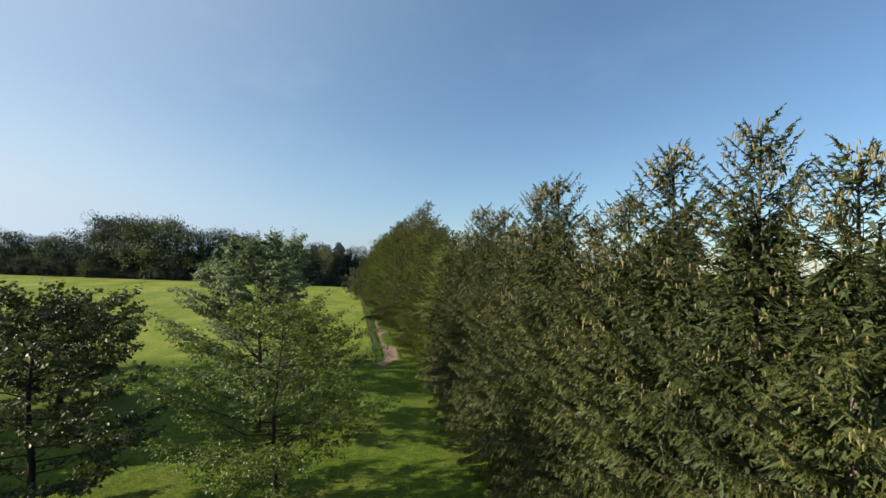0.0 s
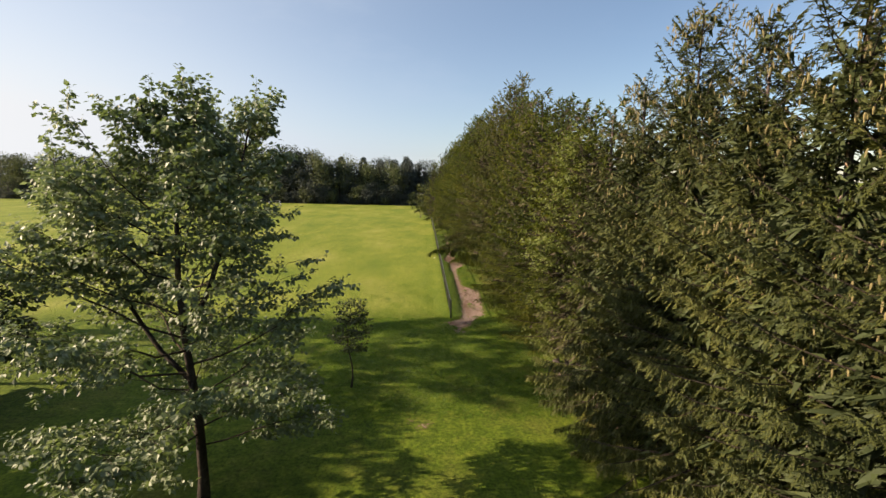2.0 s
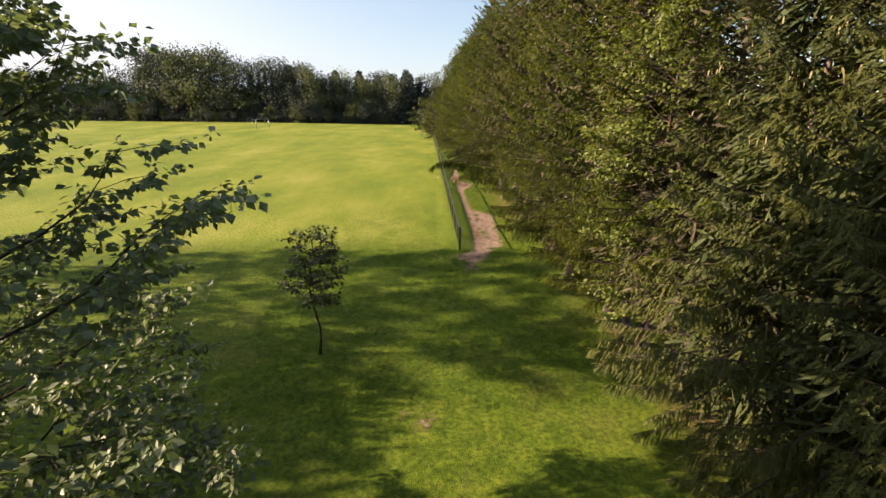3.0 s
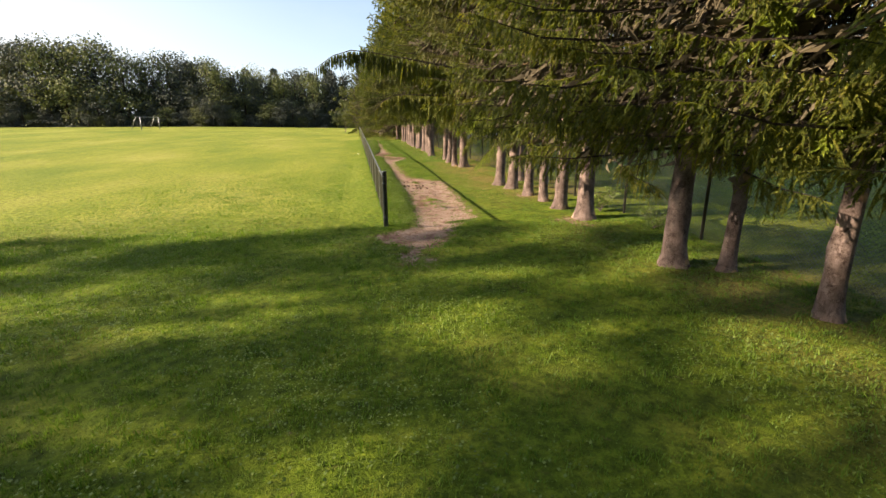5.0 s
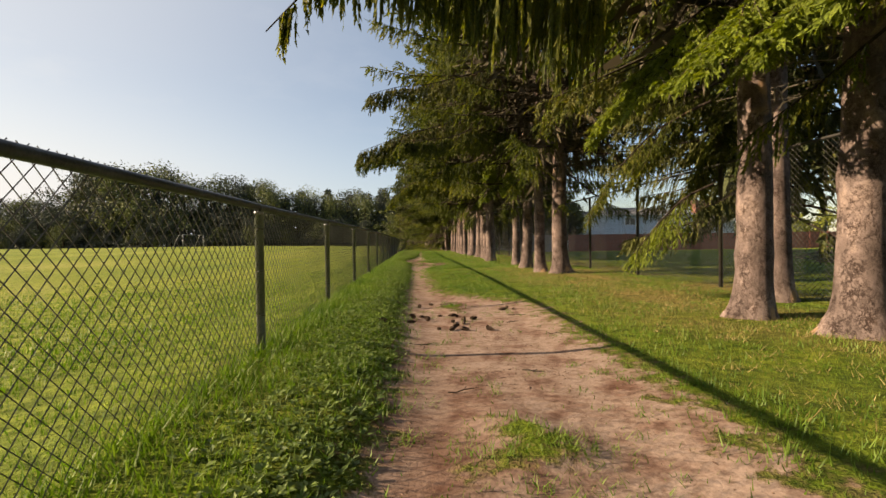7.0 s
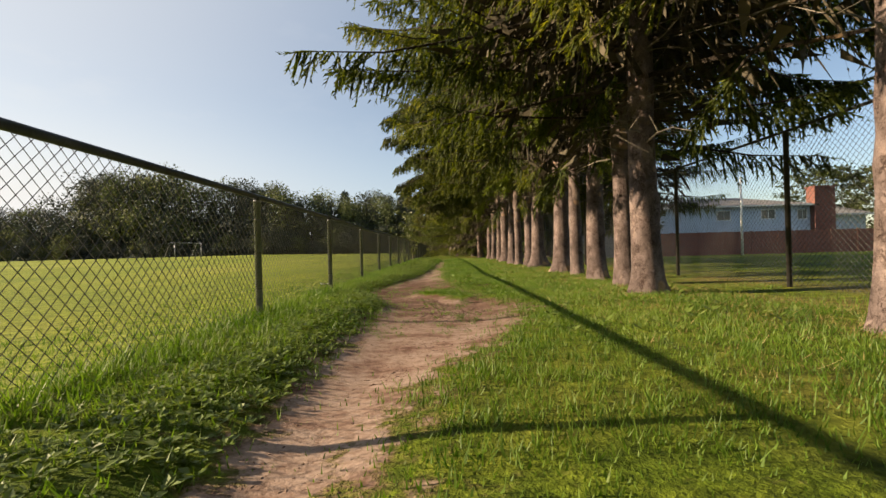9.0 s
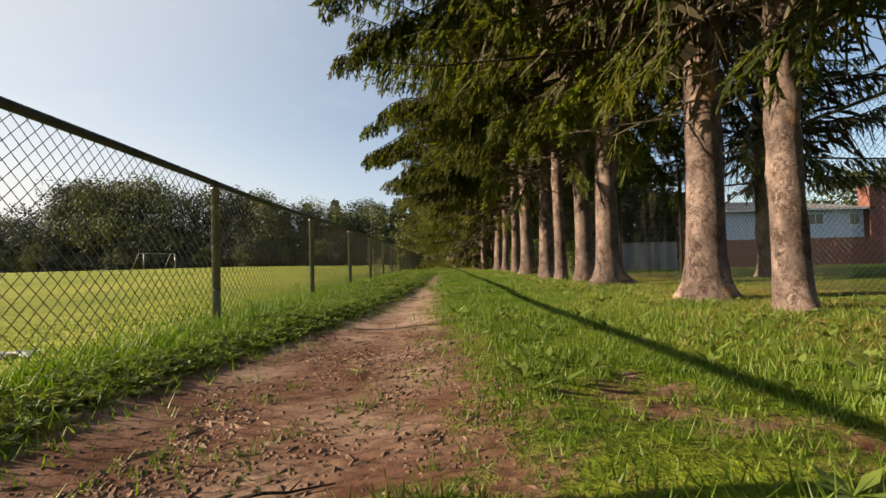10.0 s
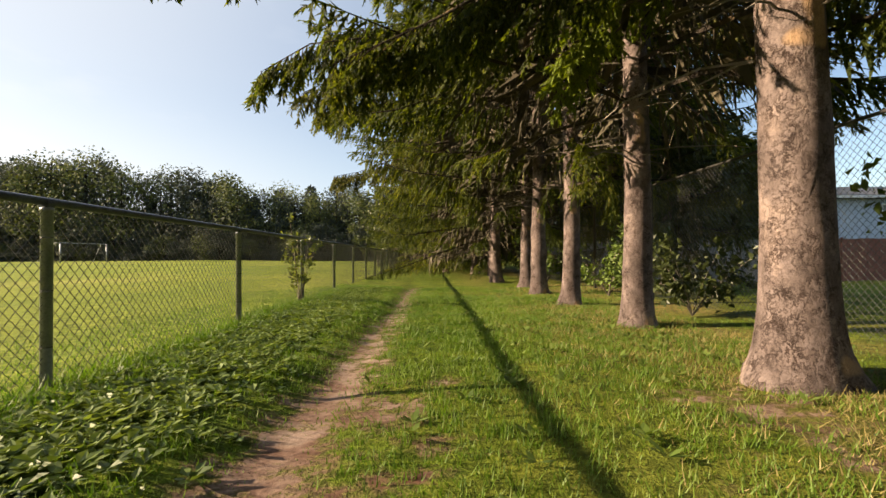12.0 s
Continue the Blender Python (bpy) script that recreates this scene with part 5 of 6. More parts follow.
leafy_tree("maple_tree", -8.57, -19.93, 12.7, 4.6, 2.4, 0.32, MAPLE, "young silvery-green maple standing alone on the lawn", 21, 48, 11, 6, 12, 0.145, (0.1, 1.6), (-0.1, 0.0), 0.25, 1.2, 0.6, 1, ((-4.1, 1.4, 10.6, 4.5), (1.6, 1.8, 12.8, 6.0)))
leafy_tree("locust_tree", -5.6, -33.4, 9.4, 4.2, 2.2, 0.24, LOCUST, "bright green feathery young tree on the lawn", 26, 46, 10, 5, 15, 0.1, (0.2, 0.7), (0, 0), 0.4, 0.55, 0.5)
leafy_tree("crab_apple_tree", -23.2, -13.2, 6.9, 4.4, 0.9, 0.36, DARKLEAF, "round dark-leaved ornamental tree on the lawn", 22, 44, 8, 6, 11, 0.2, (0.25, 0.9), (0, 0), 0.35, 0.5, 0.4)
leafy_tree("shade_tree", -15.6, -29.6, 9.3, 4.3, 1.2, 0.34, DARKLEAF, "broad dark-leaved shade tree on the lawn", 27, 34, 8, 5, 11, 0.19, (0.15, 0.8), (0, 0), 0.4, 0.5, 0.5)
leafy_tree("sapling", -5.56, -10.9, 4.3, 0.85, 1.9, 0.09, DARKLEAF, "small newly planted sapling with a thin trunk", 23, 16, 4, 4, 7, 0.13, (0.5, 1.5), (0, 0), 0.3, 0.8, 0.5, 0, (), 0.25)
leafy_tree("poplar_tree", 4.9, -11.8, 12.6, 2.3, 1.4, 0.18, BIRCH, "light green leafy tree growing between the spruces", 24, 50, 6, 5, 9, 0.11, (0.6, 1.4), (0, 0), 0.3, 0.7, 0.4)
# trees beyond the lawn whose long shadows cross it
for x, y, H, R, c, lim, tw, sho, lv, sz, sd in ((-45, -5.0, 23.5, 4.9, 8.0, 44, 4, 3, 12, 0.34, 31), (-47, -1.95, 22.5, 2.3, 9.0, 14, 4, 3, 12, 0.34, 36), (-40, -10.2, 21.0, 4.4, 9.0, 33, 4, 3, 12, 0.34, 32), (-39, -17.5, 12.6, 6.2, 0.8, 44, 9, 4, 8, 0.5, 33), (-38, -22, 11.0, 4.5, 0.8, 40, 9, 4, 8, 0.5, 35), (-42, -33, 14, 6, 3, 30, 7, 4, 7, 0.5, 34)):
    leafy_tree("lawn_tree", x, y, H, R, c, 0.5, DARKLEAF, "tall leafy shade tree at the far side of the lawn", sd, lim, tw, sho, lv, sz, (0.2, 0.9), (0, 0), 0.4, 0.6, 0.4, 0, (), 0.45)


# ---- far wood ----
def far_round(seed, H, R, mat, clumps=26, size=0.75, leaves=1500):
    r = np.random.default_rng(seed)
    g = Geo()
    for i in range(clumps):
        u = r.random()
        z = H * (0.1 + 0.82 * u)
        rr = R * math.sqrt(max(0.05, 1 - ((u - 0.45) / 0.62) ** 2))
        az, q = r.uniform(0, 6.28), math.sqrt(r.random()) * rr * 0.75
        s = R * r.uniform(0.28, 0.5)
        leaf_cloud(g, (q * math.cos(az), q * math.sin(az), z), (s, s, s * 0.8), leaves // clumps, size, r, single=True)
    return g.mesh("crown", mat)


def far_conifer(seed, R, mat, n=3600, tiers=13):
    """A pointed conifer one metre high: drooping sprays in ragged tiers, with gaps, closing to a thin leader."""
    r = np.random.default_rng(seed)
    u = 1 - np.sqrt(1 - 0.97 * r.random(n))
    az = r.uniform(0, 6.2832, n)
    bough = np.floor(u * tiers)
    arm = np.cos(az * 3 + bough * 2.4) * 0.5 + 0.5
    saw = 1 - (u * tiers - bough)
    reach = R * (1 - u) ** 0.9 * (0.45 + 0.35 * saw + 0.35 * arm ** 2) * (0.8 + 0.35 * np.sin(bough * 5.7 + seed)) + 0.004
    q = r.random(n) ** 0.5
    p = np.stack([reach * q * np.cos(az), reach * q * np.sin(az), 0.05 + 0.95 * u - 0.25 * reach * q ** 2], -1)
    d = np.stack([np.cos(az), np.sin(az), r.normal(-0.35, 0.35, n)], -1) + r.normal(0, 0.35, (n, 3))
    d /= np.linalg.norm(d, axis=1)[:, None]
    w = np.cross(d, r.normal(0, 1, (n, 3)))
    w *= 0.011 / (np.linalg.norm(w, axis=1)[:, None] + 1e-9)
    tip = p + d * (0.028 + 0.035 * (1 - u))[:, None]
    g = Geo()
    g.add(np.stack([p - w, p + w, tip], 1).reshape(-1, 3), np.arange(3 * n).reshape(-1, 3))
    return g.mesh("crown", mat)


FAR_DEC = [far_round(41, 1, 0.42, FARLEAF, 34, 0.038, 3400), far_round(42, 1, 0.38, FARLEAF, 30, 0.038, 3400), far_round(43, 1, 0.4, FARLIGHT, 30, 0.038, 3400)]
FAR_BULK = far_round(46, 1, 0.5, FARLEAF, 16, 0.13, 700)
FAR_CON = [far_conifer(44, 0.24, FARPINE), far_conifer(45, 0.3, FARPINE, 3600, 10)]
g = Geo()
g.tube([(0, 0, -0.02), (0, 0, 0.3), (0, 0, 0.85)], [0.02, 0.014, 0.004], 7, False)
FAR_TRUNK = g.mesh("trunk", BARK_DARK, True)


def far_tree(x, y, H, wide, me, turn, label, sink=0.0):
    root = put("woodland_tree", None, m=pose(x, y, float(lift(np.array(x), np.array(y))) - sink, 0, 0, turn) @ Matrix.Diagonal((H * wide, H * wide, H, 1)), label=label, category="tree", group="wood beyond the field")
    put("trunk", FAR_TRUNK, root)
    put("crown", me, root)


for i in range(64):
    t = i / 63
    x = 10 - 175 * t
    r1, r2 = RNG.random(), RNG.random()
    y = 134 + 16 * max(0, -x - 40) / 100 + 7 * r1
    if x > -42:
        con = r2 < 0.45
        H = (21.5 if con else 17.5) * (0.72 + 0.44 * RNG.random())
    elif x > -60:
        con = r2 < 0.1
        H = 17.5 + 4 * RNG.random()
    else:
        con = False
        H = 23 * (0.85 + 0.25 * RNG.random()) if x > -100 else 16 * (0.8 + 0.4 * RNG.random())
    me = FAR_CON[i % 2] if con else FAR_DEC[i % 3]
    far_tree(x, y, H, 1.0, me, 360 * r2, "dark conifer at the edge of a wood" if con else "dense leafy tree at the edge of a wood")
for i in range(56):
    x = 9 - 165 * i / 55
    y = 130.5 + 16 * max(0, -x - 40) / 100 + 2.5 * RNG.random()
    far_tree(x, y, 3.4 + 4.5 * RNG.random() ** 2, 1.5, FAR_DEC[i % 3], 77 * i, "low bushy growth at the edge of a wood")
for i in range(20):
    x = 20 - 75 * (i + 0.7 * RNG.random()) / 19
    far_tree(x, 144 + 5 * RNG.random(), 13.5 + 8.0 * RNG.random(), 0.9 + 0.4 * RNG.random(), FAR_CON[(i + 1) % 2], 41 * i, "dark conifer inside a wood")
for i in range(64):
    x = 14 - 180 * i / 63
    far_tree(x, 132.5 + 16 * max(0, -x - 40) / 100 + 1.5 * RNG.random(), 3.0 + RNG.random(), 2.2, FAR_BULK, 31 * i, "low undergrowth at the foot of a wood", 0.7)
# second rank, so that no sky shows under the crowns
for i in range(40):
    x = 30 - 210 * i / 39
    far_tree(x, 152 + 14 * max(0, -x - 40) / 100 + 5 * RNG.random(), 10.5 + 2 * RNG.random(), 1.35, FAR_BULK, 53 * i, "dense leafy tree inside a wood")


# ---- end of the track ----
def shrub(x, y, H, R, mat, leaves, size, seed, label, name="shrub"):
    r = np.random.default_rng(seed)
    root = put(name, None, m=pose(x, y, 0), label=label, category="shrub")
    g, fol = Geo(), Geo()
    for i in range(14):
        az, L = r.uniform(0, 6.28), r.uniform(0.5, 1)
        tip = np.array((R * L * math.cos(az), R * L * math.sin(az), H * r.uniform(0.45, 1.0)))
        s = np.linspace(0, 1, 5)[:, None]
        pts = tip * s * (0.6 + 0.4 * s) * (1, 1, 0) + np.array((0, 0, 1.0)) * tip[2] * s
        g.tube(pts, min(0.012, 0.005 * R / 0.5) * (1 - s[:, 0]) + 0.0025, 4, False)
        for t in (1.0, 0.7, 0.45):
            q = R * r.uniform(0.2, 0.36)
            leaf_cloud(fol, pts[-1] * t, (q, q, q * 0.7), leaves // 42, size, r)
    put("stem", g.mesh("stem", TWIG, True), root)
    put("leaves", fol.mesh("leaves", mat), root)


for x, y, H, R, sd in ((-0.6, 79, 5, 1.8, 51), (1.6, 82, 7, 2.4, 52), (4.2, 81, 6, 2.2, 53), (6.6, 79, 5, 2.0, 54), (2.8, 84.5, 9, 2.8, 55), (-2.6, 83, 8, 2.6, 56), (5.8, 62, 2.6, 1.2, 57)):
    shrub(x, y, H, R, DARKLEAF, 2600, 0.3, sd, "dark bushy thicket closing the end of the track")
shrub(6.35, 39.4, 1.75, 0.85, LOCUST, 1500, 0.1, 61, "leafy shrub against the tall fence")
shrub(6.2, 43.2, 1.1, 0.8, DARKLEAF, 1100, 0.1, 62, "low shrub against the tall fence")
shrub(6.3, 46.6, 1.5, 0.9, WEED, 1100, 0.11, 63, "low bright shrub against the tall fence")
shrub(6.3, 52, 1.7, 1.0, WEED, 1000, 0.12, 64, "bright shrub against the tall fence")
shrub(6.3, 1.3, 0.8, 0.5, WEED, 700, 0.07, 65, "small leafy bush at a fence post")
shrub(6.5, -1.0, 0.5, 0.5, WEED, 500, 0.06, 66, "small leafy bush at a fence post")
shrub(0.1, 45.2, 1.6, 0.35, BIRCH, 500, 0.07, 67, "thin young plant growing through the fence")
shrub(0.0, 37.9, 1.1, 0.3, WEED, 300, 0.04, 68, "sparse weed growing up the fence")


# ---- houses ----
def box_part(name, lo, hi, mat, parent, label="", m=None):
    g = Geo()
    g.box(lo, hi)
    return put(name, g.mesh(name, mat), parent, m, label)


def house(x0, x1, y0, depth, eave, ridge, base):
    root = put("house", None, m=pose(0, 0, 0), label="pale blue two-storey house with grey hip roof", category="house")
    body = box_part("wall", (x0, y0, base - 0.3), (x1, y0 + depth, eave), SIDING, root)
    g = Geo()
    g.box((x0, y0 - 0.022, 0), (x1, y0 - 0.001, 0.185))
    strip = g.mesh("clapboard", SIDING)
    for k in range(int((eave - base) / 0.2)):
        put("clapboard", strip, body, pose(0, 0, base + 0.2 * k))
    o = 0.5
    a, b, c, d = (x0 - o, y0 - o), (x1 + o, y0 - o), (x1 + o, y0 + depth + o), (x0 - o, y0 + depth + o)
    h = depth / 2 + o
    v = [(*a, eave), (*b, eave), (*c, eave), (*d, eave), (x0 - o + h, y0 + depth / 2, ridge), (x1 + o - h, y0 + depth / 2, ridge)]
    low = [(p[0], p[1], eave - 0.16) for p in v[:4]]
    gr = Geo()
    gr.add(v + low, [(0, 1, 5, 4), (2, 3, 4, 5), (0, 1, 7, 6), (1, 2, 8, 7), (2, 3, 9, 8), (3, 0, 6, 9), (6, 7, 8, 9)])
    gr.add(v, [(1, 2, 5), (3, 0, 4)])
    put("roof", gr.mesh("roof", ROOF), root)
    box_part("gutter", (x0 - o, y0 - o - 0.1, eave - 0.17), (x1 + o, y0 - o - 0.003, eave - 0.03), WHITE_PAINT, root)
    return root


def window(root, x, y, z, w, h):
    win = box_part("window", (x, y - 0.05, z), (x + w, y - 0.026, z + h), GLASS_DARK, root)
    t = 0.07
    for lo, hi in (((x - t, z - t), (x + w + t, z)), ((x - t, z + h), (x + w + t, z + h + t)), ((x - t, z), (x, z + h)), ((x + w, z), (x + w + t, z + h)), ((x + w / 2 - 0.03, z), (x + w / 2 + 0.03, z + h))):
        box_part("window_frame", (lo[0], y - 0.09, lo[1]), (hi[0], y - 0.03, hi[1]), WHITE_PAINT, win)


main = house(23.9, 39.0, 64, 9, 4.3, 5.5, -0.5)
window(main, 37.75, 64, 2.85, 0.85, 0.9)
window(main, 34.1, 64, 2.95, 1.3, 0.85)
window(main, 29.6, 64, 2.9, 1.3, 0.85)
g = Geo()
g.box((39.05, 63.4, -0.7), (41.1, 64.5, 5.9))
g.box((38.97, 63.3, 5.9), (41.18, 64.6, 6.05))
put("chimney", g.mesh("chimney", BRICK), main, label="broad red brick chimney")
wing = house(41.2, 45.5, 65, 7, 3.3, 4.5, -0.5)


def board_fence(x0, x1, y, mat, label, h, z0, single):
    """Boards nailed to rails between posts; those past x = single are joined panel by panel."""
    root = put("board_fence", None, label=label, category="fence")
    n = round((x1 - x0) / 2.4)
    r = np.random.default_rng(int(x0) + 5)
    g = Geo()
    g.box((0, -0.012, 0.04), (0.138, 0.012, h))
    board = g.mesh("board", mat)
    for k in range(n):
        a, b = x0 + (x1 - x0) * k / n, x0 + (x1 - x0) * (k + 1) / n
        g = Geo()
        for q in np.arange(a + 0.06, b - 0.1, 0.148):
            dy, dz = r.normal(0, 0.003), r.normal(0, 0.012)
            if q < single:
                put("board", board, root, pose(q, y + dy, z0 + dz))
            else:
                g.box((q, y - 0.012 + dy, z0 + 0.04), (q + 0.138, y + 0.012 + dy, z0 + h + dz))
        if g.n:
            put("board_rest", g.mesh("board_rest", mat), root, kind="stuff")
        for z in (0.3, h - 0.35):
            box_part("rail", (a, y + 0.018, z0 + z), (b, y + 0.055, z0 + z + 0.09), mat, root)
        box_part("post", (a - 0.05, y - 0.05, z0 - 0.2), (a + 0.05, y + 0.017, z0 + h + 0.08), mat, root)


board_fence(20.2, 80, 59.0, REDWOOD, "red-brown stained wooden board fence behind the lawn", 2.08, -0.5, 47)
board_fence(8, 20, 59.0, GREYWOOD, "weathered grey wooden board fence behind the lawn", 2.08, -0.5, 47)
g = Geo()
g.tube([(0, 0, -0.2), (0, 0, 6.9)], [0.11, 0.08], 12)
put("flag_pole", g.mesh("flag_pole", WHITE_PAINT, True), m=pose(28.4, 58.2, -0.5), label="plain white metal pole on the lawn", category="pole")
for x, y, H, R, sd in ((49, 61.5, 4.2, 2.6, 71), (54, 62, 4.6, 3.0, 72), (60, 61.5, 4.0, 2.6, 73), (66, 62, 5.0, 3.2, 74), (73, 62, 4.4, 3.0, 75)):
    shrub(x, y, H, R, HEDGE, 2400, 0.34, sd, "yellow-green garden shrub behind the board fence")
for x, y, H, R, sd in ((14, 66, 9, 4, 76), (19, 69, 11, 4.5, 77), (52, 78, 10, 5, 78), (66, 84, 11, 6, 79), (84, 80, 12, 6, 80), (9, 88, 13, 6, 81), (10.2, 62.3, 8, 3.4, 83), (13.8, 62.6, 7.5, 3.2, 84), (17.4, 62.4, 8.5, 3.2, 85), (20.6, 63.2, 6.0, 2.4, 86)):
    leafy_tree("garden_tree", x, y, H, R, 0.8, 0.4, DARKLEAF, "leafy garden tree behind the board fence", sd, 30, 6, 4, 7, 0.42, (0.2, 0.9), (0, 0), 0.4, 0.6, 0.4, 0, (), 0.6)


# ---- goal ----
def goal(x, y, w, h):
    root = put("football_goal", None, m=pose(x, y, float(lift(np.array(x), np.array(y))), 0, 0, 84), label="plain grey metal football goal frame on the field", category="goal")
    for s in (-1, 1):
        g = Geo()
        g.tube([(s * w / 2, 0, -0.1), (s * w / 2, 0, h)], [0.08, 0.08], 8)
        put("upright", g.mesh("upright", GALV, True), root)
        g = Geo()
        g.tube([(s * w / 2, 0, h), (s * w / 2, 0.8, h), (s * w / 2, 2.0, 0)], [0.04] * 3, 6)
        put("stay", g.mesh("stay", GALV, True), root)
    g = Geo()
    g.tube([(-w / 2, 0, h), (w / 2, 0, h)], [0.05, 0.05], 8)
    put("crossbar", g.mesh("crossbar", GALV, True), root)


goal(-43.0, 100.2, 7.3, 2.5)


# ---- small growth and litter on the ground ----
def weeds():
    """Low broad-leaved weeds between fence and track."""
    r = np.random.default_rng(81)
    n = 15000
    y = np.where(r.random(n) < 0.62, r.uniform(22, 49, n), r.uniform(0.6, 26, n))
    x = np.clip(r.normal(0.78, 0.28, n), 0.12, 1.5)
    k = worn_at(x, y) < 0.45
    g = Geo()
    for px, py in zip(x[k], y[k]):
        pz, m = float(lift(px, py)), r.integers(5, 10)
        size = r.uniform(0.024, 0.05) if py > 31 else r.uniform(0.013, 0.03)
        az = r.uniform(0, 6.28, m)
        d = np.stack([np.cos(az), np.sin(az), r.uniform(0.15, 0.9, m)], -1)
        c = np.array((px, py, pz + 0.01)) + d * (size * r.uniform(0.5, 1.3, m))[:, None]
        w = np.stack([-np.sin(az), np.cos(az), r.normal(0, 0.25, m)], -1) * size * 0.45
        tip = c + d * size * (0.9, 0.9, 0.25)
        root = c - d * size * 0.55
        v = np.stack([root, c - w, tip, c + w], 1).reshape(-1, 3)
        q = np.arange(m) * 4
        g.add(v, np.concatenate([np.stack([q, q + 1, q + 2], -1), np.stack([q, q + 2, q + 3], -1)]))
    put("weeds", g.mesh("weeds", WEED), kind="stuff", label="low broad-leaved weeds beside the track", category="weeds")


def clods():
    """Crumbs of earth, bark and dry needles on the track."""
    r = np.random.default_rng(82)
    x, y = r.uniform(0.2, 3.0, 26000), r.uniform(-1.6, 48, 26000)
    cx, cy = r.uniform(0.9, 2.5, 130), np.where(r.random(130) < 0.6, r.uniform(21.4, 27.2, 130), r.uniform(-1, 23, 130))
    pick = r.integers(0, 130, 15000)
    x[:15000], y[:15000] = cx[pick] + r.normal(0, 0.1, 15000), cy[pick] + r.normal(0, 0.16, 15000)
    k = worn_at(x, y) > r.uniform(0.35, 1.0, len(x))
    x, y = x[k], y[k]
    n = len(x)
    s = r.uniform(0.003, 0.0075, n) * np.where(r.random(n) < 0.05, 1.7, 1.0) * np.where((y > 21.4) & (y < 27.4), 1.6, 1.0)
    a = r.uniform(0, 6.28, n)
    long = np.where(r.random(n) < 0.3, 3.0, 1.2)
    u = np.stack([np.cos(a), np.sin(a), np.zeros(n)], -1) * (s * long)[:, None]
    w = np.stack([-np.sin(a), np.cos(a), np.zeros(n)], -1) * s[:, None]
    c = np.stack([x, y, lift(x, y)], -1)
    up = np.array((0, 0, 1.0)) * (s * 0.6)[:, None]
    v = np.stack([c - u - w * 0.4, c + u * 0.3 - w, c + u, c - u * 0.2 + w, c + up], 1).reshape(-1, 3)
    q = np.arange(n) * 5
    f = np.concatenate([np.stack([q + i, q + (i + 1) % 4, q + 4], -1) for i in range(4)])
    put("earth_crumbs", mesh_of("earth_crumbs", v, f, CRUMB), kind="stuff", label="crumbs of earth and dry litter on the track", category="debris")


CRUMB = leaf_material("earth_crumb", [(0.045, 0.027, 0.02), (0.11, 0.065, 0.048), (0.21, 0.145, 0.11)], 0.95, 0.0, 2.0)


def fallen_cone(L, thick, start, seed):
    """A spruce cone lying on its side, clad in rows of open scales; start > 0 leaves a broken stub."""
    r = np.random.default_rng(seed)
    g = Geo()
    t = np.linspace(start, 1, 8)
    rad = thick * np.sin(np.pi * (0.05 + 0.87 * t)) ** 0.65
    g.tube([(L * (q - 0.5), 0, thick) for q in t], rad * 0.8, 8)
    rows = int(17 * (1 - start))
    for i in range(rows):
        q = start + (1 - start) * (i + 0.5) / rows
        R = float(np.interp(q, t, rad))
        for j in range(8):
            a = 6.2832 * (j + 0.5 * (i % 2)) / 8 + r.normal(0, 0.1)
            out, side = np.array((0, math.cos(a), math.sin(a))), np.array((0, -math.sin(a), math.cos(a)))
            c = np.array((L * (q - 0.5), 0, thick)) + out * R * 0.72
            lip = c + out * R * r.uniform(0.3, 0.62) + np.array((L * 0.075, 0, 0))
            w = side * R * 0.42
            g.add([c - w, c + w, lip + w * 0.6, lip - w * 0.6, lip - np.array((L * 0.02, 0, 0)) - out * R * 0.2], [(0, 1, 2), (0, 2, 3), (3, 2, 4)])
    return g.mesh("fallen_cone", CONE_OLD)


def rosettes():
    """Flat rosettes of broad leaves scattered through the lawn."""
    r = np.random.default_rng(84)
    g = Geo()
    for _ in range(420):
        px, py = r.uniform(1.9, 5.2), r.uniform(20, 46)
        if worn_at(np.array(px), np.array(py)) > 0.4:
            continue
        m = r.integers(5, 9)
        az = r.uniform(0, 6.28, m)
        d = np.stack([np.cos(az), np.sin(az), r.uniform(0.2, 0.7, m)], -1) * r.uniform(0.05, 0.1, m)[:, None]
        w = np.stack([-np.sin(az), np.cos(az), np.zeros(m)], -1) * 0.016
        c = np.tile((px, py, float(lift(np.array(px), np.array(py))) + 0.02), (m, 1))
        v = np.stack([c, c + d * 0.6 - w, c + d, c + d * 0.6 + w], 1).reshape(-1, 3)
        q = np.arange(m) * 4
        g.add(v, np.concatenate([np.stack([q, q + 1, q + 2], -1), np.stack([q, q + 2, q + 3], -1)]))
    put("dandelion_leaves", g.mesh("dandelion_leaves", WEED), kind="stuff", label="flat rosettes of broad leaves in the lawn", category="weeds")


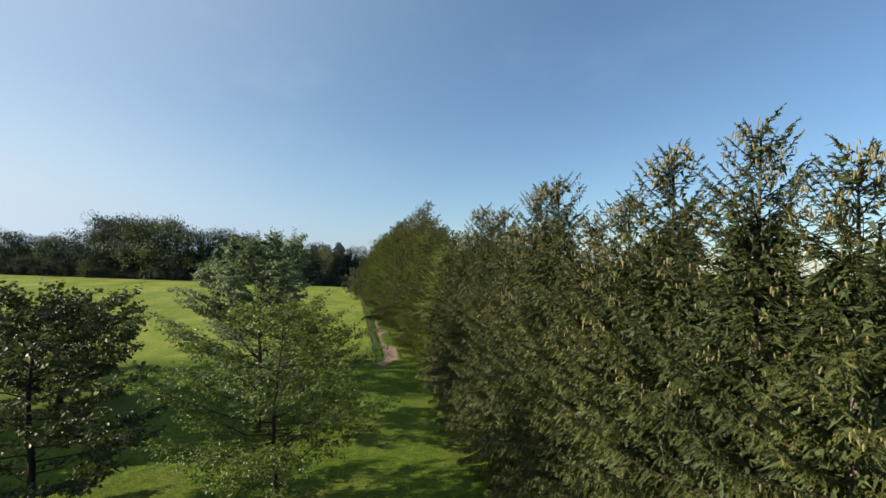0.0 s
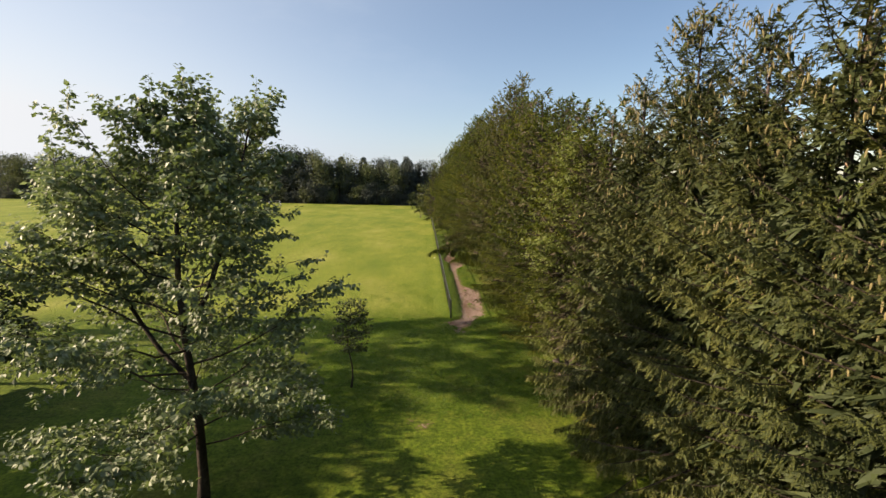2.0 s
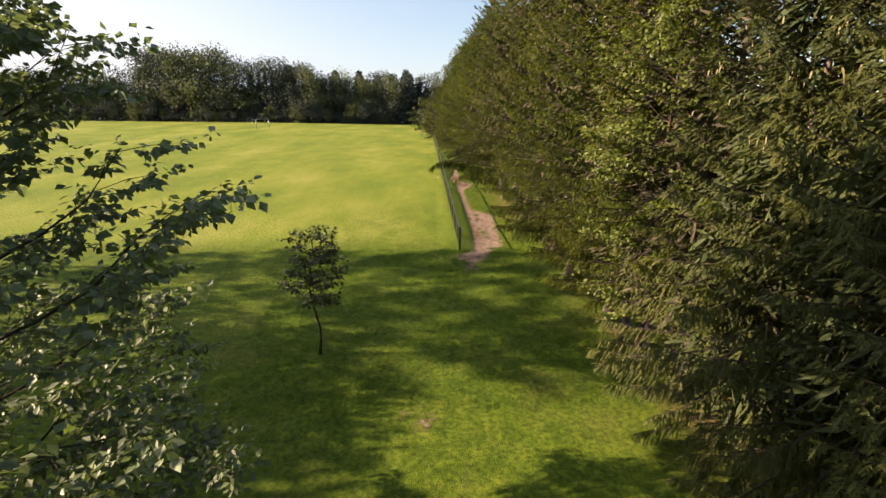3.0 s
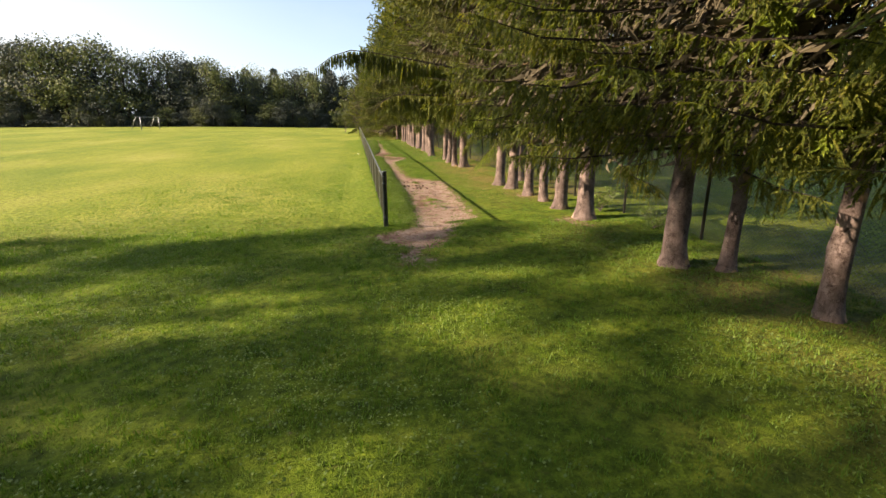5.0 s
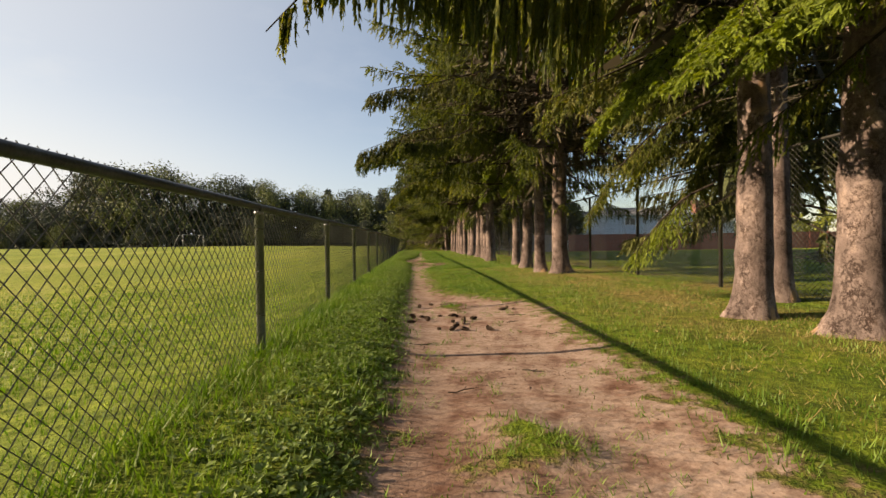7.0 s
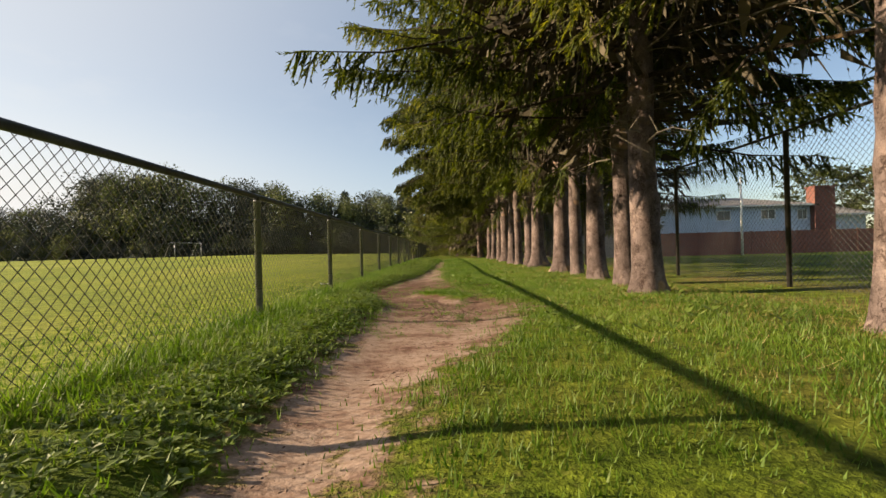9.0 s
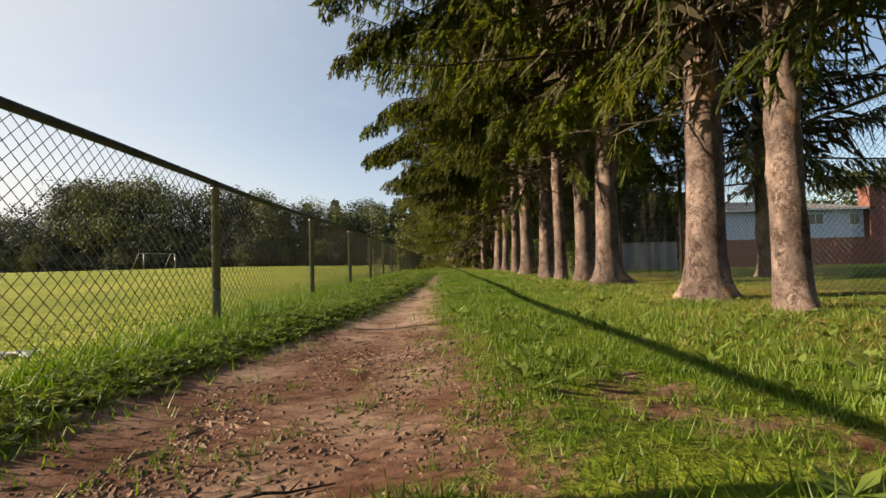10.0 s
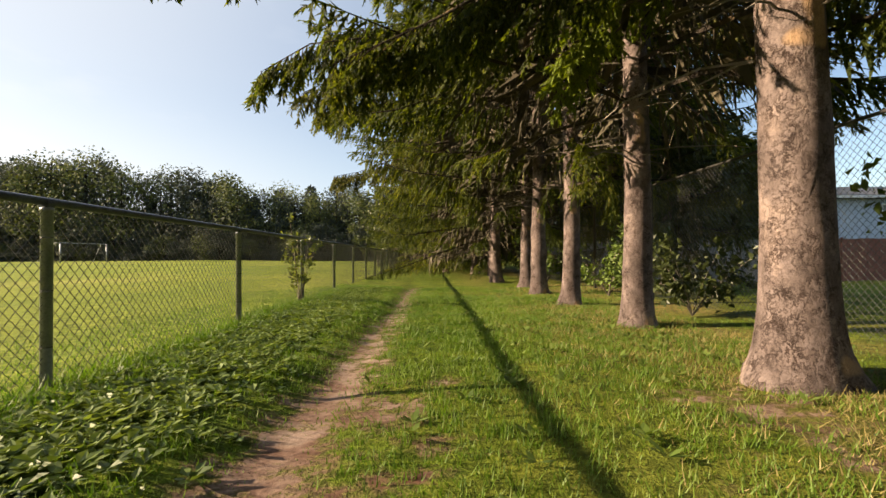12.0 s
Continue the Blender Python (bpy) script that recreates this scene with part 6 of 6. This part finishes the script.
def clover_patch():
    """Dense dark clover at the near right edge of the wide track."""
    r = np.random.default_rng(85)
    n = 2600
    a, q = r.uniform(0, 6.28, n), np.sqrt(r.random(n))
    x, y = 2.05 + 0.42 * q * np.cos(a) + 0.07 * np.sin(7 * a), 0.93 + 0.2 * q * np.sin(a) + 0.04 * np.sin(5 * a)
    az, size = r.uniform(0, 6.28, n), r.uniform(0.008, 0.016, n)
    c = np.stack([x, y, lift(x, y) + r.uniform(0.015, 0.06, n) * (1.1 - q)], -1)
    u = np.stack([np.cos(az), np.sin(az), r.normal(0, 0.35, n)], -1) * size[:, None]
    w = np.stack([-np.sin(az), np.cos(az), r.normal(0, 0.35, n)], -1) * size[:, None] * 0.8
    v = np.stack([c - u, c - w, c + u, c + w], 1).reshape(-1, 3)
    k = np.arange(n) * 4
    put("clover_patch", mesh_of("clover_patch", v, np.concatenate([np.stack([k, k + 1, k + 2], -1), np.stack([k, k + 2, k + 3], -1)]), WEED), kind="stuff", label="patch of dark clover at the edge of the earth", category="clover")


weeds()
rosettes()
clover_patch()
clods()
CONE_SPOTS = [(1.57, 8.38), (1.31, 9.13), (1.50, 9.46), (1.22, 8.35), (1.23, 8.14), (1.34, 8.24), (1.40, 8.18), (1.41, 8.02), (1.21, 7.76), (1.71, 7.90), (1.78, 8.26), (1.73, 8.36), (1.82, 7.76),
              (1.75, 7.62), (1.98, 8.06), (1.84, 7.96), (1.49, 7.41), (1.65, 7.36), (2.06, 7.30), (1.71, 7.51), (2.06, 7.47), (1.78, 7.35), (2.52, 8.78), (2.60, 8.64), (0.90, 7.44)]
whole = put("spruce_cone", fallen_cone(0.125, 0.02, 0.0, 71), m=pose(2.45, 8.7, float(lift(2.45, 8.7)), 0, 0, 20), label="fallen dark brown spruce cone on the bare earth", category="cone", group="fallen cones")
stub = put("spruce_cone", fallen_cone(0.12, 0.026, 0.5, 72), m=pose(1.83, 7.92, float(lift(1.83, 7.92)), 0, -20, 70), label="broken half of a spruce cone on the bare earth", category="cone", group="fallen cones")
for i, (x, y) in enumerate(CONE_SPOTS):
    sc = 0.62 + 0.45 * ((i * 37) % 10) / 10
    z = float(lift(np.array(x), np.array(y)))
    if i % 3 == 1:
        copy_thing(stub, pose(x, y, z, 0, -9 * (i % 4), 67 * i) @ Matrix.Scale(sc, 4))
    else:
        copy_thing(whole, pose(x, y, z, 0, 0, 67 * i) @ Matrix.Diagonal((sc * 0.95, sc * 1.1, sc * 1.1, 1)))


def fallen_twigs():
    """Short dead twigs dropped on the track."""
    r = np.random.default_rng(93)
    for x, y in ((2.42, 7.75), (2.55, 8.2), (1.7, 9.0), (1.55, 5.2), (2.1, 5.6), (1.35, 6.6), (2.65, 6.9), (1.6, 22.4), (2.3, 22.9), (1.5, 24.6), (1.55, 30.9), (2.3, 33.4)):
        z = float(lift(np.array(x), np.array(y)))
        a, L = r.uniform(-0.6, 0.6), r.uniform(0.12, 0.3)
        g = Geo()
        s = np.linspace(-0.5, 0.5, 5)
        pts = np.stack([L * s * math.cos(a), L * s * math.sin(a) + r.normal(0, 0.012, 5), 0.006 + 0.012 * r.random(5)], -1)
        g.tube(pts, [0.005, 0.0045, 0.004, 0.003, 0.002], 5)
        e = pts[2] + (L * 0.2 * math.cos(a + 0.7), L * 0.2 * math.sin(a + 0.7), 0.012)
        g.tube([pts[2], e], [0.003, 0.0015], 4)
        put("twig", g.mesh("twig", BARK_DARK, True), m=pose(x, y, z), label="short dead twig dropped on the track", category="twig", group="fallen twigs")


fallen_twigs()


def paper_scrap():
    """A crumpled scrap of white paper."""
    r = np.random.default_rng(91)
    n = 6
    gx, gy = np.meshgrid(np.linspace(-0.09, 0.09, n), np.linspace(-0.06, 0.06, n), indexing="ij")
    z = 0.03 + r.uniform(-0.018, 0.03, (n, n))
    v = np.stack([gx + r.normal(0, 0.008, (n, n)), gy + r.normal(0, 0.008, (n, n)), z], -1).reshape(-1, 3)
    i, j = np.meshgrid(np.arange(n - 1), np.arange(n - 1), indexing="ij")
    f = np.stack([i * n + j, (i + 1) * n + j, (i + 1) * n + j + 1, i * n + j + 1], -1).reshape(-1, 4)
    put("paper_scrap", mesh_of("paper_scrap", v, f, WHITE_PAINT), m=pose(-0.54, 26.15, 0.0, 0, 0, 25), label="crumpled white paper scrap lying in the grass", category="litter")


def brush_heap(x, y):
    """Cut dry branches piled on the lawn beyond the tall fence."""
    r = np.random.default_rng(92)
    root = put("brush_heap", None, m=pose(x, y, float(lift(np.array(x), np.array(y)))), label="low heap of cut dry branches on the lawn", category="brush heap")
    for _ in range(46):
        a, L = r.uniform(0, 6.28), r.uniform(0.7, 1.6)
        c = np.array((r.normal(0, 0.5), r.normal(0, 0.5), r.uniform(0.04, 0.4)))
        d = np.array((math.cos(a), math.sin(a), r.normal(0, 0.15))) * L / 2
        g = Geo()
        g.tube([c - d, c + r.normal(0, 0.05, 3), c + d], [0.018, 0.014, 0.006], 4, False)
        put("branch", g.mesh("branch", TWIG), root)


paper_scrap()
brush_heap(16, 18)
